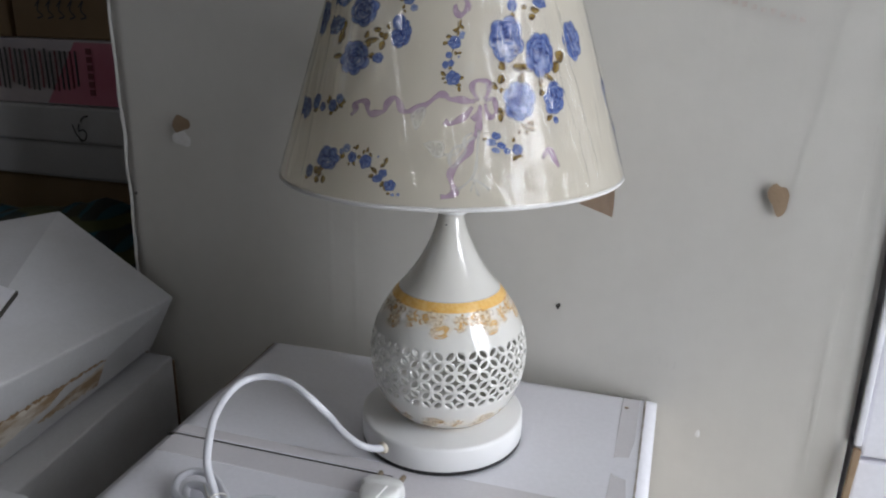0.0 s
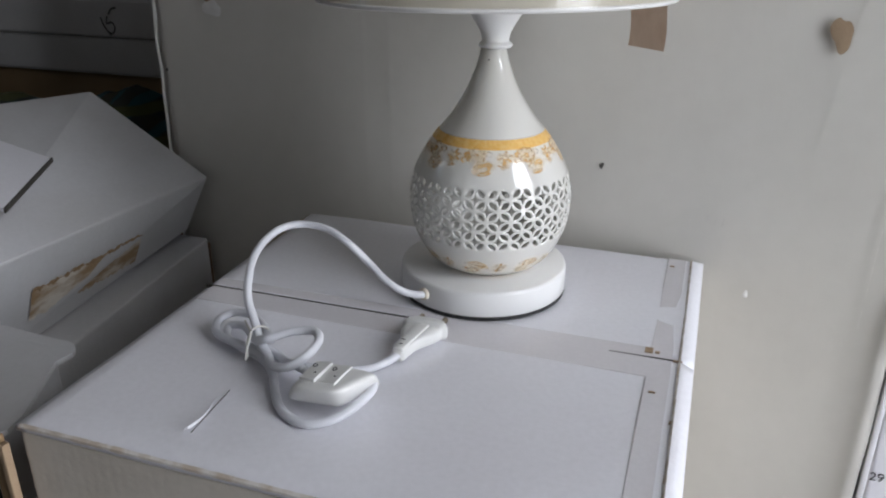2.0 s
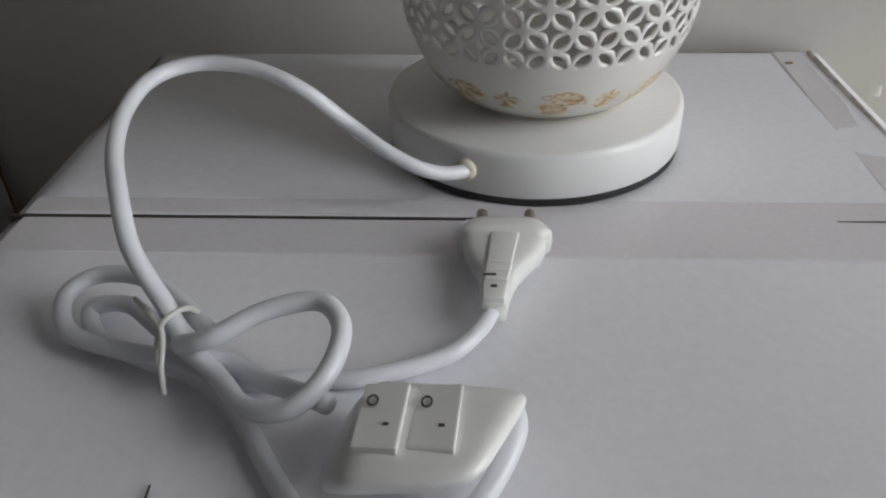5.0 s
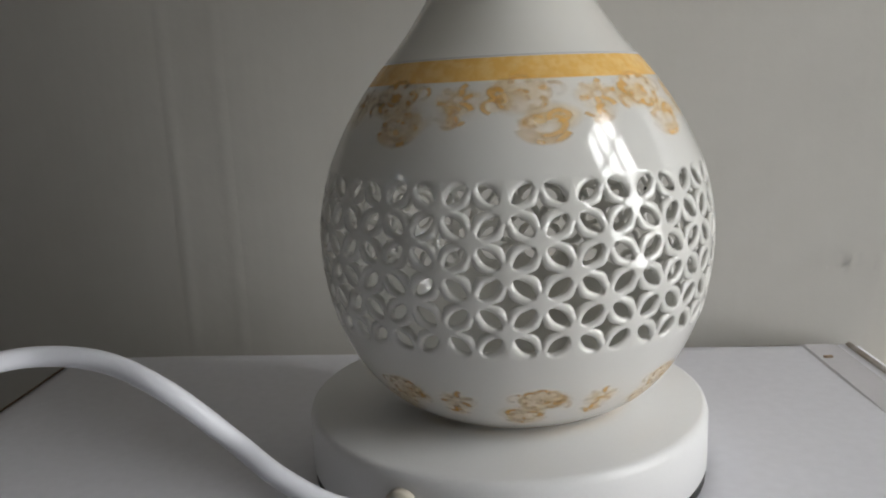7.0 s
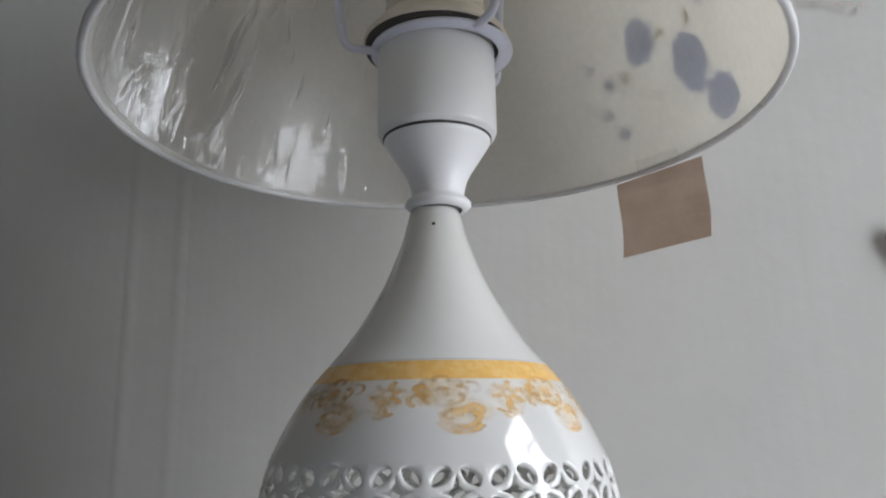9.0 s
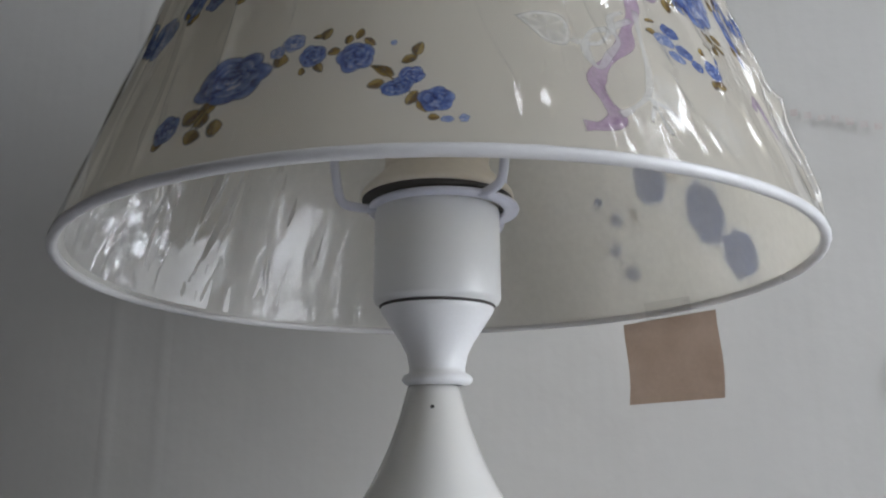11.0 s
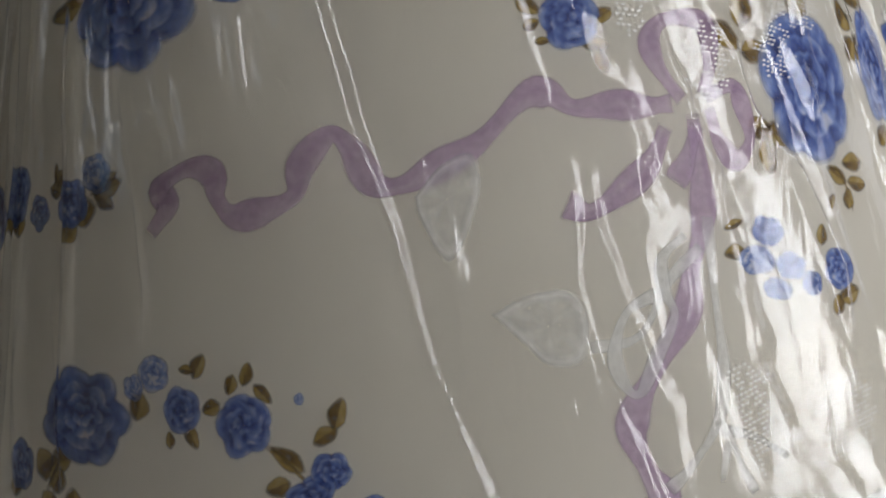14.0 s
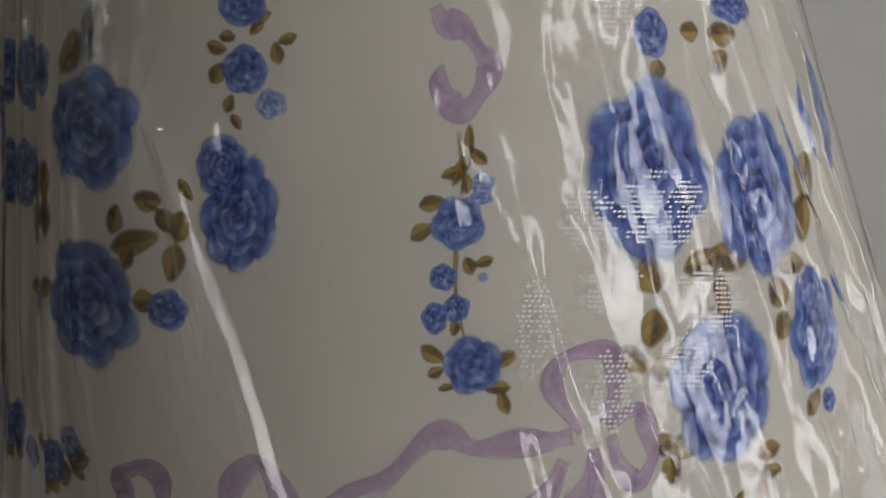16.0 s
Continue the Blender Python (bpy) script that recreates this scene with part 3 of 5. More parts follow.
# ---- cartons beyond the large one, with stencilled words ----
stencil = thing("stencilled_carton", "grey-white carton with black stencilled handling words", "carton", (0, 0, 0))
part("body", block(0.2460, 0.62, 0.647, 0.95, 0.0, 0.584, 0.003), CARTON, stencil)
plain = thing("plain_carton", "plain grey-white carton stacked on another", "carton", (0, 0, 0))
part("body", block(0.2490, 0.62, 0.650, 0.95, 0.5875, 0.99, 0.003), CARTON, plain)
part("folded_edge", block(0.2420, 0.2480, 0.6455, 0.6515, 0.599, 0.985, 0.002, 3), CARTON, plain, "white folded board edge")
part("raw_edge", hexa([(0.2395, 0.6400, 0.540), (0.2445, 0.6400, 0.540), (0.2445, 0.6455, 0.540), (0.2395, 0.6455, 0.540),
                       (0.2415, 0.6410, 0.598), (0.2475, 0.6410, 0.598), (0.2475, 0.6465, 0.598), (0.2415, 0.6465, 0.598)], 0.001), KRAFT, stencil, "brown raw corrugated edge")
part("folded_edge", block(0.2380, 0.2430, 0.6400, 0.6455, 0.0, 0.540, 0.002, 3), CARTON, stencil, "white rounded board fold")


def lettering(text, x, z, size, parent):
    cu = bpy.data.curves.new("lettering", "FONT")
    cu.body = text
    cu.size = size
    cu.extrude = 0.0002
    tmp = bpy.data.objects.new("lettering", cu)
    scene.collection.objects.link(tmp)
    bpy.context.view_layer.update()
    me = bpy.data.meshes.new_from_object(tmp.evaluated_get(bpy.context.evaluated_depsgraph_get()))
    scene.collection.objects.unlink(tmp)
    bpy.data.objects.remove(tmp)
    me.materials.clear()
    me.materials.append(INK)
    ob = new("lettering", me)
    ob.parent = parent
    ob.matrix_basis = pose(x, 0.6462, z, 90, 0, 0)
    return tagged(ob, "black stencilled lettering")


for text, x, z, size in (("FRAGILE", 0.2535, 0.5355, 0.0105), ("KEEP", 0.2535, 0.5265, 0.0105), ("DON'T", 0.2475, 0.5185, 0.0105),
                         ("NO.30", 0.2445, 0.4995, 0.0120), ("R-", 0.2445, 0.4850, 0.0110), ("29", 0.2450, 0.4090, 0.0130)):
    lettering(text, x, z, size, stencil)

# ---- marks on the carton under the lamp ----
def tape(x0, x1, y0, y1, z):
    """A thin strip of tape whose long edges lie down on the board."""
    lo, hi = TOP - 0.0006, TOP + z
    return hexa([(x0, y0 - 0.0014, lo), (x1, y0 - 0.0014, lo), (x1, y1 + 0.0014, lo), (x0, y1 + 0.0014, lo), (x0, y0, hi), (x1, y0, hi), (x1, y1, hi), (x0, y1, hi)])


part("tape", tape(-0.142, X1 - 0.016, 0.4430, 0.4850, 0.00048), CLEAR_TAPE, box, "clear packing tape along the seam")
part("tape", tape(X0 + 0.0135, -0.1405, 0.4430, 0.4680, 0.00052), CLEAR_TAPE, box, "clear packing tape beside the seam")
part("tape", tape(X0 + 0.0120, -0.1405, 0.4735, 0.4850, 0.00052), CLEAR_TAPE, box, "clear packing tape beside the seam")
# near-black strip stands in for the shade down in the open seam
part("seam", hexa([(X0 + 0.006, SEAM - 0.0010, TOP - 0.004), (-0.128, SEAM - 0.0006, TOP - 0.004), (-0.128, SEAM + 0.0003, TOP - 0.004), (X0 + 0.006, SEAM + 0.0009, TOP - 0.004), (X0 + 0.006, SEAM - 0.0010, TOP + 0.0004), (-0.128, SEAM - 0.0006, TOP + 0.0008), (-0.128, SEAM + 0.0003, TOP + 0.0008), (X0 + 0.006, SEAM + 0.0009, TOP + 0.0004)]), DARK_SEAM, box, "dark strip for the shade in the open seam")


EDGE_IN, EDGE_OUT = X1 - 0.0305, X1 - 0.0150
part("tape", hexa([(EDGE_IN - 0.002, Y0 + 0.004, TOP - 0.0008), (EDGE_OUT, Y0 + 0.004, TOP - 0.0008), (EDGE_OUT, Y1 - 0.006, TOP - 0.0008), (EDGE_IN - 0.002, Y1 - 0.006, TOP - 0.0008),
                   (EDGE_IN, Y0 + 0.006, TOP + 0.0005), (EDGE_OUT, Y0 + 0.006, TOP + 0.0005), (EDGE_OUT, Y1 - 0.008, TOP + 0.0005), (EDGE_IN, Y1 - 0.008, TOP + 0.0005)]), CLEAR_TAPE, box, "clear packing tape along the edge")
# thinner strip carries the seam's painted shade on under the tape
part("seam", hexa([(0.010, SEAM - 0.0004, TOP - 0.002), (X1 - 0.012, SEAM - 0.0007, TOP - 0.002), (X1 - 0.012, SEAM + 0.0003, TOP - 0.002), (0.010, SEAM + 0.0001, TOP - 0.002),
                   (0.010, SEAM - 0.0004, TOP + 0.0007), (X1 - 0.012, SEAM - 0.0007, TOP + 0.0013), (X1 - 0.012, SEAM + 0.0003, TOP + 0.0013), (0.010, SEAM + 0.0001, TOP + 0.0007)]), DARK_SEAM, box, "thin dark strip for the shade in the taped seam")


def tear():
    """A short slit with a curled sliver of paper."""
    bm = bmesh.new()
    rows = []
    for i in range(15):
        k = i / 14
        x, y = -0.222 - 0.004 * k + 0.002 * math.sin(k * 5), 0.279 + 0.044 * k
        w = 0.0038 * (1 - k) + 0.0004
        rows.append([bm.verts.new((x - w, y, TOP + 0.0016)), bm.verts.new((x, y, TOP + 0.0018 + 0.0045 * (1 - k))), bm.verts.new((x + 0.3 * w, y - 0.001, TOP + 0.0020 + 0.003 * (1 - k)))])
    for a, b in zip(rows, rows[1:]):
        bm.faces.new((a[0], a[1], b[1], b[0]))
        bm.faces.new((a[1], a[2], b[2], b[1]))
    return bm


part("torn_sliver", tear(), CARTON, box, "curled sliver of torn paper")
# flat dark strip on the board draws the shade inside the slit
part("slit", hexa([(-0.2212, 0.2800, TOP + 0.0010), (-0.2207, 0.2806, TOP + 0.0010), (-0.2252, 0.3290, TOP + 0.0010), (-0.2256, 0.3286, TOP + 0.0010),
                   (-0.2212, 0.2800, TOP + 0.0016), (-0.2207, 0.2806, TOP + 0.0016), (-0.2252, 0.3290, TOP + 0.0016), (-0.2256, 0.3286, TOP + 0.0016)]), DARK_SEAM, box, "dark strip for the shade in the slit")
for x, y, w, h in ((0.0385, 0.4795, 0.0060, 0.0075), (0.0595, 0.4690, 0.0060, 0.0022), (0.0600, 0.3900, 0.0022, 0.0030), (0.0610, 0.3300, 0.0018, 0.0040), (0.0445, 0.4780, 0.0035, 0.0025), (0.0455, 0.4220, 0.0045, 0.0012), (0.0440, 0.6450, 0.004, 0.0015)):
    part("nick", block(x - w / 2, x + w / 2, y - h / 2, y + h / 2, TOP + 0.0002, TOP + 0.0014), KRAFT, box, "brown nick")
for x0, x1, z in ((-0.235, -0.222, 0.545), (-0.219, -0.206, 0.543), (-0.203, -0.188, 0.5405)):
    part("ink_mark", block(x0, x1, Y0 - 0.0012, Y0 - 0.0002, z, z + 0.0022), INK, box)

WORN = material("worn_board_edge", (0.50, 0.43, 0.36), 0.8, (0.68, 0.65, 0.62), 90, 8, 0.0008, 600, contrast=(0.4, 0.6))


def worn_edge(a, b, width, seed, n=90):
    """A ragged rubbed strip along a fold, from a to b."""
    rnd = random.Random(seed)
    a, b = Vector(a), Vector(b)
    side = (b - a).cross(Vector((0, 0, 1))).normalized()
    bm = bmesh.new()
    rows = []
    for i in range(n + 1):
        p = a.lerp(b, i / n)
        w = width * (0.35 + 0.65 * abs(noise.noise(Vector((i * 0.31, seed, 0)))) + 0.35 * rnd.random())
        rows.append([bm.verts.new(p + side * 0.0014 + Vector((0, 0, -0.5 * w))), bm.verts.new(p + side * 0.0012 + Vector((0, 0, 0.0006))), bm.verts.new(p - side * 0.35 * w + Vector((0, 0, 0.0016)))])
    for p, q in zip(rows, rows[1:]):
        bm.faces.new((p[0], q[0], q[1], p[1]))
        bm.faces.new((p[1], q[1], q[2], p[2]))
    return bm


part("worn_edge", worn_edge((X0 + 0.014, Y0, TOP - 0.0040), (X1 - 0.004, Y0, TOP - 0.0040), 0.0030, 3), WORN, box, "rubbed fold showing brown board")
part("worn_edge", worn_edge((X0 + 0.0005, Y1 - 0.004, TOP - 0.0036), (X0 + 0.0045, 0.560, TOP - 0.0036), 0.0035, 6, 40), KRAFT, box, "rubbed corner showing brown board")
part("worn_edge", worn_edge((X1 - 0.0096, Y1 - 0.010, TOP + 0.0008), (X1 - 0.0088, Y0 + 0.004, TOP + 0.0008), 0.0012, 14, 120), WORN, box, "ragged worn flap border")
part("worn_edge", worn_edge((0.052, Y1, TOP - 0.0040), (0.012, Y1, TOP - 0.0040), 0.0022, 9, 24), WORN, box, "rubbed corner")

# ---- faint marks on the large carton ----
FADED = material("faded_red_stamp", (0.60, 0.52, 0.48), 0.6, (0.65, 0.61, 0.57), 180, 6)
SMUDGE = material("grey_smudge", (0.60, 0.58, 0.545), 0.6, (0.66, 0.64, 0.60), 60, 8)


def wall_bar(x0, x1, z0, z1, slant=0.0, lift=0.0026):
    bm = bmesh.new()
    bm.faces.new([bm.verts.new((x + d, wall_y(x + d) - lift, z)) for x, z, d in ((x0, z0, 0), (x1, z0, 0), (x1, z1, slant), (x0, z1, slant))])
    return bm


rnd = random.Random(21)
for i in range(9):
    x = 0.086 + 0.0075 * i
    part("stamp_mark", wall_bar(x, x + 0.0042, 0.972 - 0.0018 * i, 0.975 - 0.0018 * i + 0.002 * rnd.random()), FADED, big)
for i in range(6):
    x = 0.046 + 0.0072 * i
    z = 0.634 + 0.004 * rnd.random()
    part("stamp_mark", wall_bar(x, x + 0.0015 + 0.002 * rnd.random(), z, z + 0.003 + 0.005 * rnd.random(), 0.001), SMUDGE, big)
part("crease_line", wall_bar(0.1520, 0.1530, 0.720, 1.02, 0.036), CARTON_WALL, big, "pale rubbed crease")
part("crease_line", wall_bar(0.2080, 0.2090, 0.56, 1.02, 0.008), SMUDGE, big, "faint crease")

# ---- the lamp ----
BX, BY = -0.1115, 0.550
AX, AY = 0.0045, -0.001
lamp = thing("table_lamp", "white porcelain table lamp with pierced globe and floral shade", "lamp", (BX, BY, TOP + 0.001))
base = part("base", spun([(0.0, 0.003), (0.0703, 0.003), (0.0710, 0.0042), (0.0710, 0.0215), (0.0703, 0.0238), (0.0686, 0.0247), (0.0, 0.0249)]), ENAMEL, lamp, "white enamelled round base", True)
part("foot_ring", spun([(0.0, 0.0), (0.0706, 0.0), (0.0708, 0.0032), (0.0, 0.0032)]), RUBBER, base, "black rubber foot ring")

PROFILE = [(0.0350, 0.0250), (0.0455, 0.0300), (0.0535, 0.0385), (0.0590, 0.0470), (0.0648, 0.0630), (0.0672, 0.0820), (0.0662, 0.0950),
           (0.0618, 0.1110), (0.0538, 0.1265), (0.0452, 0.1386), (0.0382, 0.1460), (0.0308, 0.1560), (0.0200, 0.1745), (0.0120, 0.1950), (0.0098, 0.2060)]
fine = smooth_points([(r, 0, z) for r, z in PROFILE], 12)
FZ, FR = [p.z for p in fine], [p.x for p in fine]


def body_r(z):
    return float(np.interp(z, FZ, FR))


ROUND, ROW_H, ROW_MID, PHASE = 22, 0.0086, 0.0835, -84.8


def lattice_point(u, v):
    z = ROW_MID + (v - 3) * ROW_H
    a = radians(PHASE) + 2 * math.pi * u / ROUND
    r = body_r(z)
    return Vector((r * math.cos(a), r * math.sin(a), z))


def pierced_body():
    """The globe: rings of rounded-diamond openings, each framed by four leaf-shaped openings, between plain walls."""
    bm = bmesh.new()
    cache = {}

    def vert(u, v):
        key = (round((u % ROUND) * 1e5 + 0.3) % (ROUND * 100000), round(v * 1e5 + 0.3))
        if key not in cache:
            cache[key] = bm.verts.new(lattice_point(u, v))
        return cache[key]

    e, bulge, n = 0.150, 0.132, 10
    leaf = [(0.0, 0.0)]
    for i in range(n - 1):
        k = i / (n - 2)
        leaf.append((e + (1 - 2 * e) * k, bulge * math.sin(math.pi * k) ** 1.05))
    leaf.append((1.0, 0.0))
    inner = []
    for i in range(n + 1):
        k = i / n
        inner.append((0.285 + 0.43 * k, 0.285 + 0.094 * math.sin(math.pi * k)))

    def strip(a, b, c, solid):
        def at(s, m):
            q = [a[t] + s * (b[t] - a[t]) + 2 * m * (c[t] - 0.5 * (a[t] + b[t])) for t in (0, 1)]
            return vert(*q)
        outer = [at(*p) for p in leaf]
        if solid:
            middle = vert(*c)
            for p, q in zip(outer, outer[1:]):
                bm.faces.new((p, q, middle))
        else:
            ring = [at(*p) for p in inner]
            for i in range(n):
                bm.faces.new((outer[i], outer[i + 1], ring[i + 1], ring[i]))

    for row in range(0, 7):
        for k in range(ROUND):
            u = k + (0.0 if row % 2 else 0.5)
            c, left, right, up, down = (u, row), (u - 0.5, row), (u + 0.5, row), (u, row + 1), (u, row - 1)
            if row < 6:
                strip(right, up, c, row == 0)
                strip(up, left, c, row == 0)
            if row > 0:
                strip(left, down, c, row == 6)
                strip(down, right, c, row == 6)
    for zs, v_edge in (([0.1165, 0.1240, 0.1315, 0.1390, 0.1460, 0.1540, 0.1640, 0.1745, 0.1850, 0.1950, 0.2060], 6), ([0.0490, 0.0425, 0.0365, 0.0310, 0.0265, 0.0250], 0)):
        last = [vert(0.5 * i, v_edge) for i in range(2 * ROUND)]
        for z in zs:
            ring = []
            for i in range(2 * ROUND):
                a = radians(PHASE) + 2 * math.pi * 0.5 * i / ROUND
                ring.append(bm.verts.new((body_r(z) * math.cos(a), body_r(z) * math.sin(a), z)))
            for i in range(2 * ROUND):
                j = (i + 1) % (2 * ROUND)
                bm.faces.new((last[i], last[j], ring[j], ring[i]) if v_edge else (last[j], last[i], ring[i], ring[j]))
            last = ring
    bmesh.ops.recalc_face_normals(bm, faces=bm.faces[:])
    return bm


body = part("body", pierced_body(), PORCELAIN, lamp, "white glazed porcelain globe pierced with a lattice", True)
body.location = (AX, AY, 0)
thick = body.modifiers.new("wall", "SOLIDIFY")
thick.thickness, thick.offset = 0.0021, -1.0
soft = body.modifiers.new("glaze", "SUBSURF")
soft.levels = soft.render_levels = 1


def globe_point(az, z, lift):
    r = body_r(z) + lift
    return Vector((r * math.cos(radians(az)), r * math.sin(radians(az)), z))


def band(z0, z1, lift, n=132, rows=4):
    bm = bmesh.new()
    g = [[bm.verts.new(globe_point(360 * i / n, z0 + (z1 - z0) * k / rows, lift)) for i in range(n)] for k in range(rows + 1)]
    for a, b in zip(g, g[1:]):
        for i in range(n):
            bm.faces.new((a[i], a[(i + 1) % n], b[(i + 1) % n], b[i]))
    return bm


part("gold_band", band(0.1350, 0.1415, 0.0001), GOLD, body, "gold printed band", True)
part("grey_line", band(0.1416, 0.1421, 0.0001, rows=1), CARTON_GREYED, body, "thin grey printed line", True)
part("gold_band", band(0.0252, 0.0272, 0.0004, rows=2), PALE_GOLD, body, "gold printed foot line", True)


def scrolls(az, z, size, flip, small, tall=0.62):
    """A printed flower with scrolls: thin curled lines on the globe round (az, z); size in metres."""
    bm = bmesh.new()
    lines = []
    def curl(cx, cy, r0, r1, a0, a1, w):
        lines.append(([(cx + (r0 + (r1 - r0) * k / 12) * math.cos(radians(a0 + (a1 - a0) * k / 12)),
                        cy + (r0 + (r1 - r0) * k / 12) * math.sin(radians(a0 + (a1 - a0) * k / 12))) for k in range(13)], w))
    if small:
        for a in range(0, 360, 60):
            c, s = math.cos(radians(a + 15)), math.sin(radians(a + 15))
            lines.append(([(0.05 * k * c + 0.03 * math.sin(0.7 * k) * s, 0.30 + 0.05 * k * s - 0.03 * math.sin(0.7 * k) * c) for k in range(2, 11)], 0.10))
        curl(0.1, -0.35, 0.30, 0.10, 100, 330, 0.09)
        curl(-0.18, -0.45, 0.26, 0.10, 60, -160, 0.08)
        curl(0.0, -0.1, 0.5, 0.35, 200, 250, 0.08)
    else:
        for k in range(8):
            a = 45 * k
            curl(-0.25 + 0.38 * math.cos(radians(a)), 0.42 + 0.36 * math.sin(radians(a)), 0.18, 0.18, a - 100, a + 110, 0.075)
        curl(-0.25, 0.42, 0.09, 0.07, 0, 360, 0.12)
        curl(-0.28, 0.40, 0.20, 0.20, 200, 330, 0.06)
        curl(0.25, -0.42, 0.58, 0.16, 170, 420, 0.10)
        curl(0.45, -0.30, 0.24, 0.10, 200, -120, 0.09)
        curl(-0.08, -0.46, 0.24, 0.08, 40, 300, 0.08)
        curl(0.15, -0.50, 0.55, 0.50, 195, 330, 0.11)
        curl(-0.80, 0.10, 0.26, 0.12, 250, 30, 0.08)
        curl(-0.72, 0.52, 0.20, 0.10, 300, 80, 0.07)
        curl(0.42, 0.50, 0.26, 0.12, 120, -90, 0.07)
    def at(px, py, lift):
        zz = z + 0.5 * size * py * tall
        return globe_point(az + flip * math.degrees(0.5 * size * px / body_r(zz)), zz, lift)
    paint = []
    for cx, cy, r in (((0.0, 0.1, 0.62),) if small else ((-0.28, 0.40, 0.72), (0.25, -0.42, 0.66), (-0.70, 0.25, 0.42))):
        rings = []
        for i in range(6):
            ring = []
            for k in range(20):
                a, q = k * math.pi / 10, max(0.02, i / 5)
                px, py = cx + r * q * (1 + 0.2 * math.sin(3 * a + cx)) * math.cos(a), cy + r * q * math.sin(a)
                ring.append(bm.verts.new(at(px, py, 0.00004)))
                cover = 0.42 * max(0.0, 0.75 + 1.1 * noise.noise(Vector((px * 3.2, py * 3.2, az)))) * (1 - q ** 3)
                paint.append((0.88, 0.63, 0.30, min(1.0, cover)))
            rings.append(ring)
        for p, q in zip(rings, rings[1:]):
            for k in range(20):
                bm.faces.new((p[k], p[(k + 1) % 20], q[(k + 1) % 20], q[k]))
    for pts, w in lines:
        w *= 2.3
        rows = []
        for i, (x, y) in enumerate(pts):
            nx, ny = pts[min(i + 1, len(pts) - 1)], pts[max(i - 1, 0)]
            d = Vector((nx[0] - ny[0], nx[1] - ny[1])).normalized()
            fade = 0.55 + 0.75 * noise.noise(Vector((x * 2.5, y * 2.5, az + 3)))
            row = []
            for s, cover in ((-0.5, 0.0), (-0.2, 0.85), (0.2, 0.85), (0.5, 0.0)):
                row.append(bm.verts.new(at(x - d.y * w * s, y + d.x * w * s, 0.00008)))
                paint.append((0.82, 0.50, 0.16, min(0.75, max(0.12, 0.85 * fade)) * cover))
            rows.append(row)
        for p, q in zip(rows, rows[1:]):
            for k in range(3):
                bm.faces.new((p[k], q[k], q[k + 1], p[k + 1]))
    return bm, paint


for k in range(8):
    inked("gold_scroll", *scrolls(-83.5 + 45 * k, 0.1272, 0.0290, 1, False), GLAZE_INK, body, "pale gold flower and scroll print")
    inked("gold_sprig", *scrolls(-62.5 + 45 * k, 0.1276, 0.0260, 1, True, 0.66), GLAZE_INK, body, "pale gold sprig print")
    inked("gold_scroll", *scrolls(-87.0 + 45 * k, 0.0400, 0.0230, -1, False), GLAZE_INK, body, "pale gold scroll print")
    inked("gold_sprig", *scrolls(-65.0 + 45 * k, 0.0400, 0.0220, 1, True, 0.66), GLAZE_INK, body, "pale gold sprig print")
for ob in body.children:
    if ob.name.startswith(("gold_scroll", "gold_sprig")):
        tagged(ob, "pale gold flower and scroll print", kind="stuff")
    hug = ob.modifiers.new("hug", "SHRINKWRAP")
    hug.target, hug.wrap_method, hug.wrap_mode, hug.offset = body, "NEAREST_SURFACEPOINT", "ABOVE_SURFACE", 0.00005
dot = bmesh.new()
bmesh.ops.create_uvsphere(dot, u_segments=10, v_segments=6, radius=0.0008, matrix=Matrix.Translation(globe_point(-92, 0.1965, 0.0)))
part("glaze_speck", dot, DARK_SEAM, body, "dark speck in the glaze")

UX, UY = AX + 0.0014, AY - 0.001
neck = part("neck_cup", spun([(0.0098, 0.2046), (0.0122, 0.2050), (0.0133, 0.2062), (0.0134, 0.2072), (0.0124, 0.2086), (0.0107, 0.2093), (0.0106, 0.2112), (0.0116, 0.2160), (0.0138, 0.2205),
                              (0.0178, 0.2265), (0.0212, 0.2318), (0.0220, 0.2335), (0.0218, 0.2345), (0.0, 0.2347)], 72), ENAMEL, lamp, "white flared neck cup with a ring", True)
neck.location = (UX, UY, 0)
socket = part("socket", spun([(0.0, 0.2342), (0.0218, 0.2342), (0.0220, 0.2349), (0.0240, 0.2357), (0.0247, 0.2375), (0.0247, 0.2722), (0.0244, 0.2728), (0.0, 0.2730)], 72), PLASTIC, lamp, "white plastic lamp socket", True)
socket.location = (UX, UY, 0)
part("groove", spun([(0.0219, 0.2338), (0.0225, 0.2344), (0.0225, 0.2347), (0.0219, 0.2351)], 72), DARK_SEAM, socket, "dark joint line", True)
holder = part("lamp_holder", spun([(0.0, 0.2770), (0.0302, 0.2770), (0.0306, 0.2785), (0.0300, 0.2800), (0.0222, 0.2880), (0.0210, 0.2895), (0.0214, 0.2905), (0.0206, 0.2925), (0.0212, 0.2945),
                                   (0.0204, 0.2965), (0.0210, 0.2985), (0.0202, 0.3005), (0.0206, 0.3040), (0.0200, 0.3120), (0.0150, 0.3130), (0.0, 0.3130)], 72), HOLDER, lamp, "cream threaded lamp holder", True)
holder.location = (UX, UY, 0)
part("gasket", spun([(0.0245, 0.2745), (0.0298, 0.2748), (0.0300, 0.2772), (0.0245, 0.2772)], 72), DARK_SEAM, holder, "dark gasket", True)
carrier = part("shade_carrier", spun([(0.0240, 0.2722), (0.0298, 0.2722), (0.0300, 0.2730), (0.0298, 0.2738), (0.0240, 0.2738)], 72), WIRE, lamp, "white metal shade carrier ring", True)
carrier.location = (UX + 0.0025, UY - 0.001, 0)
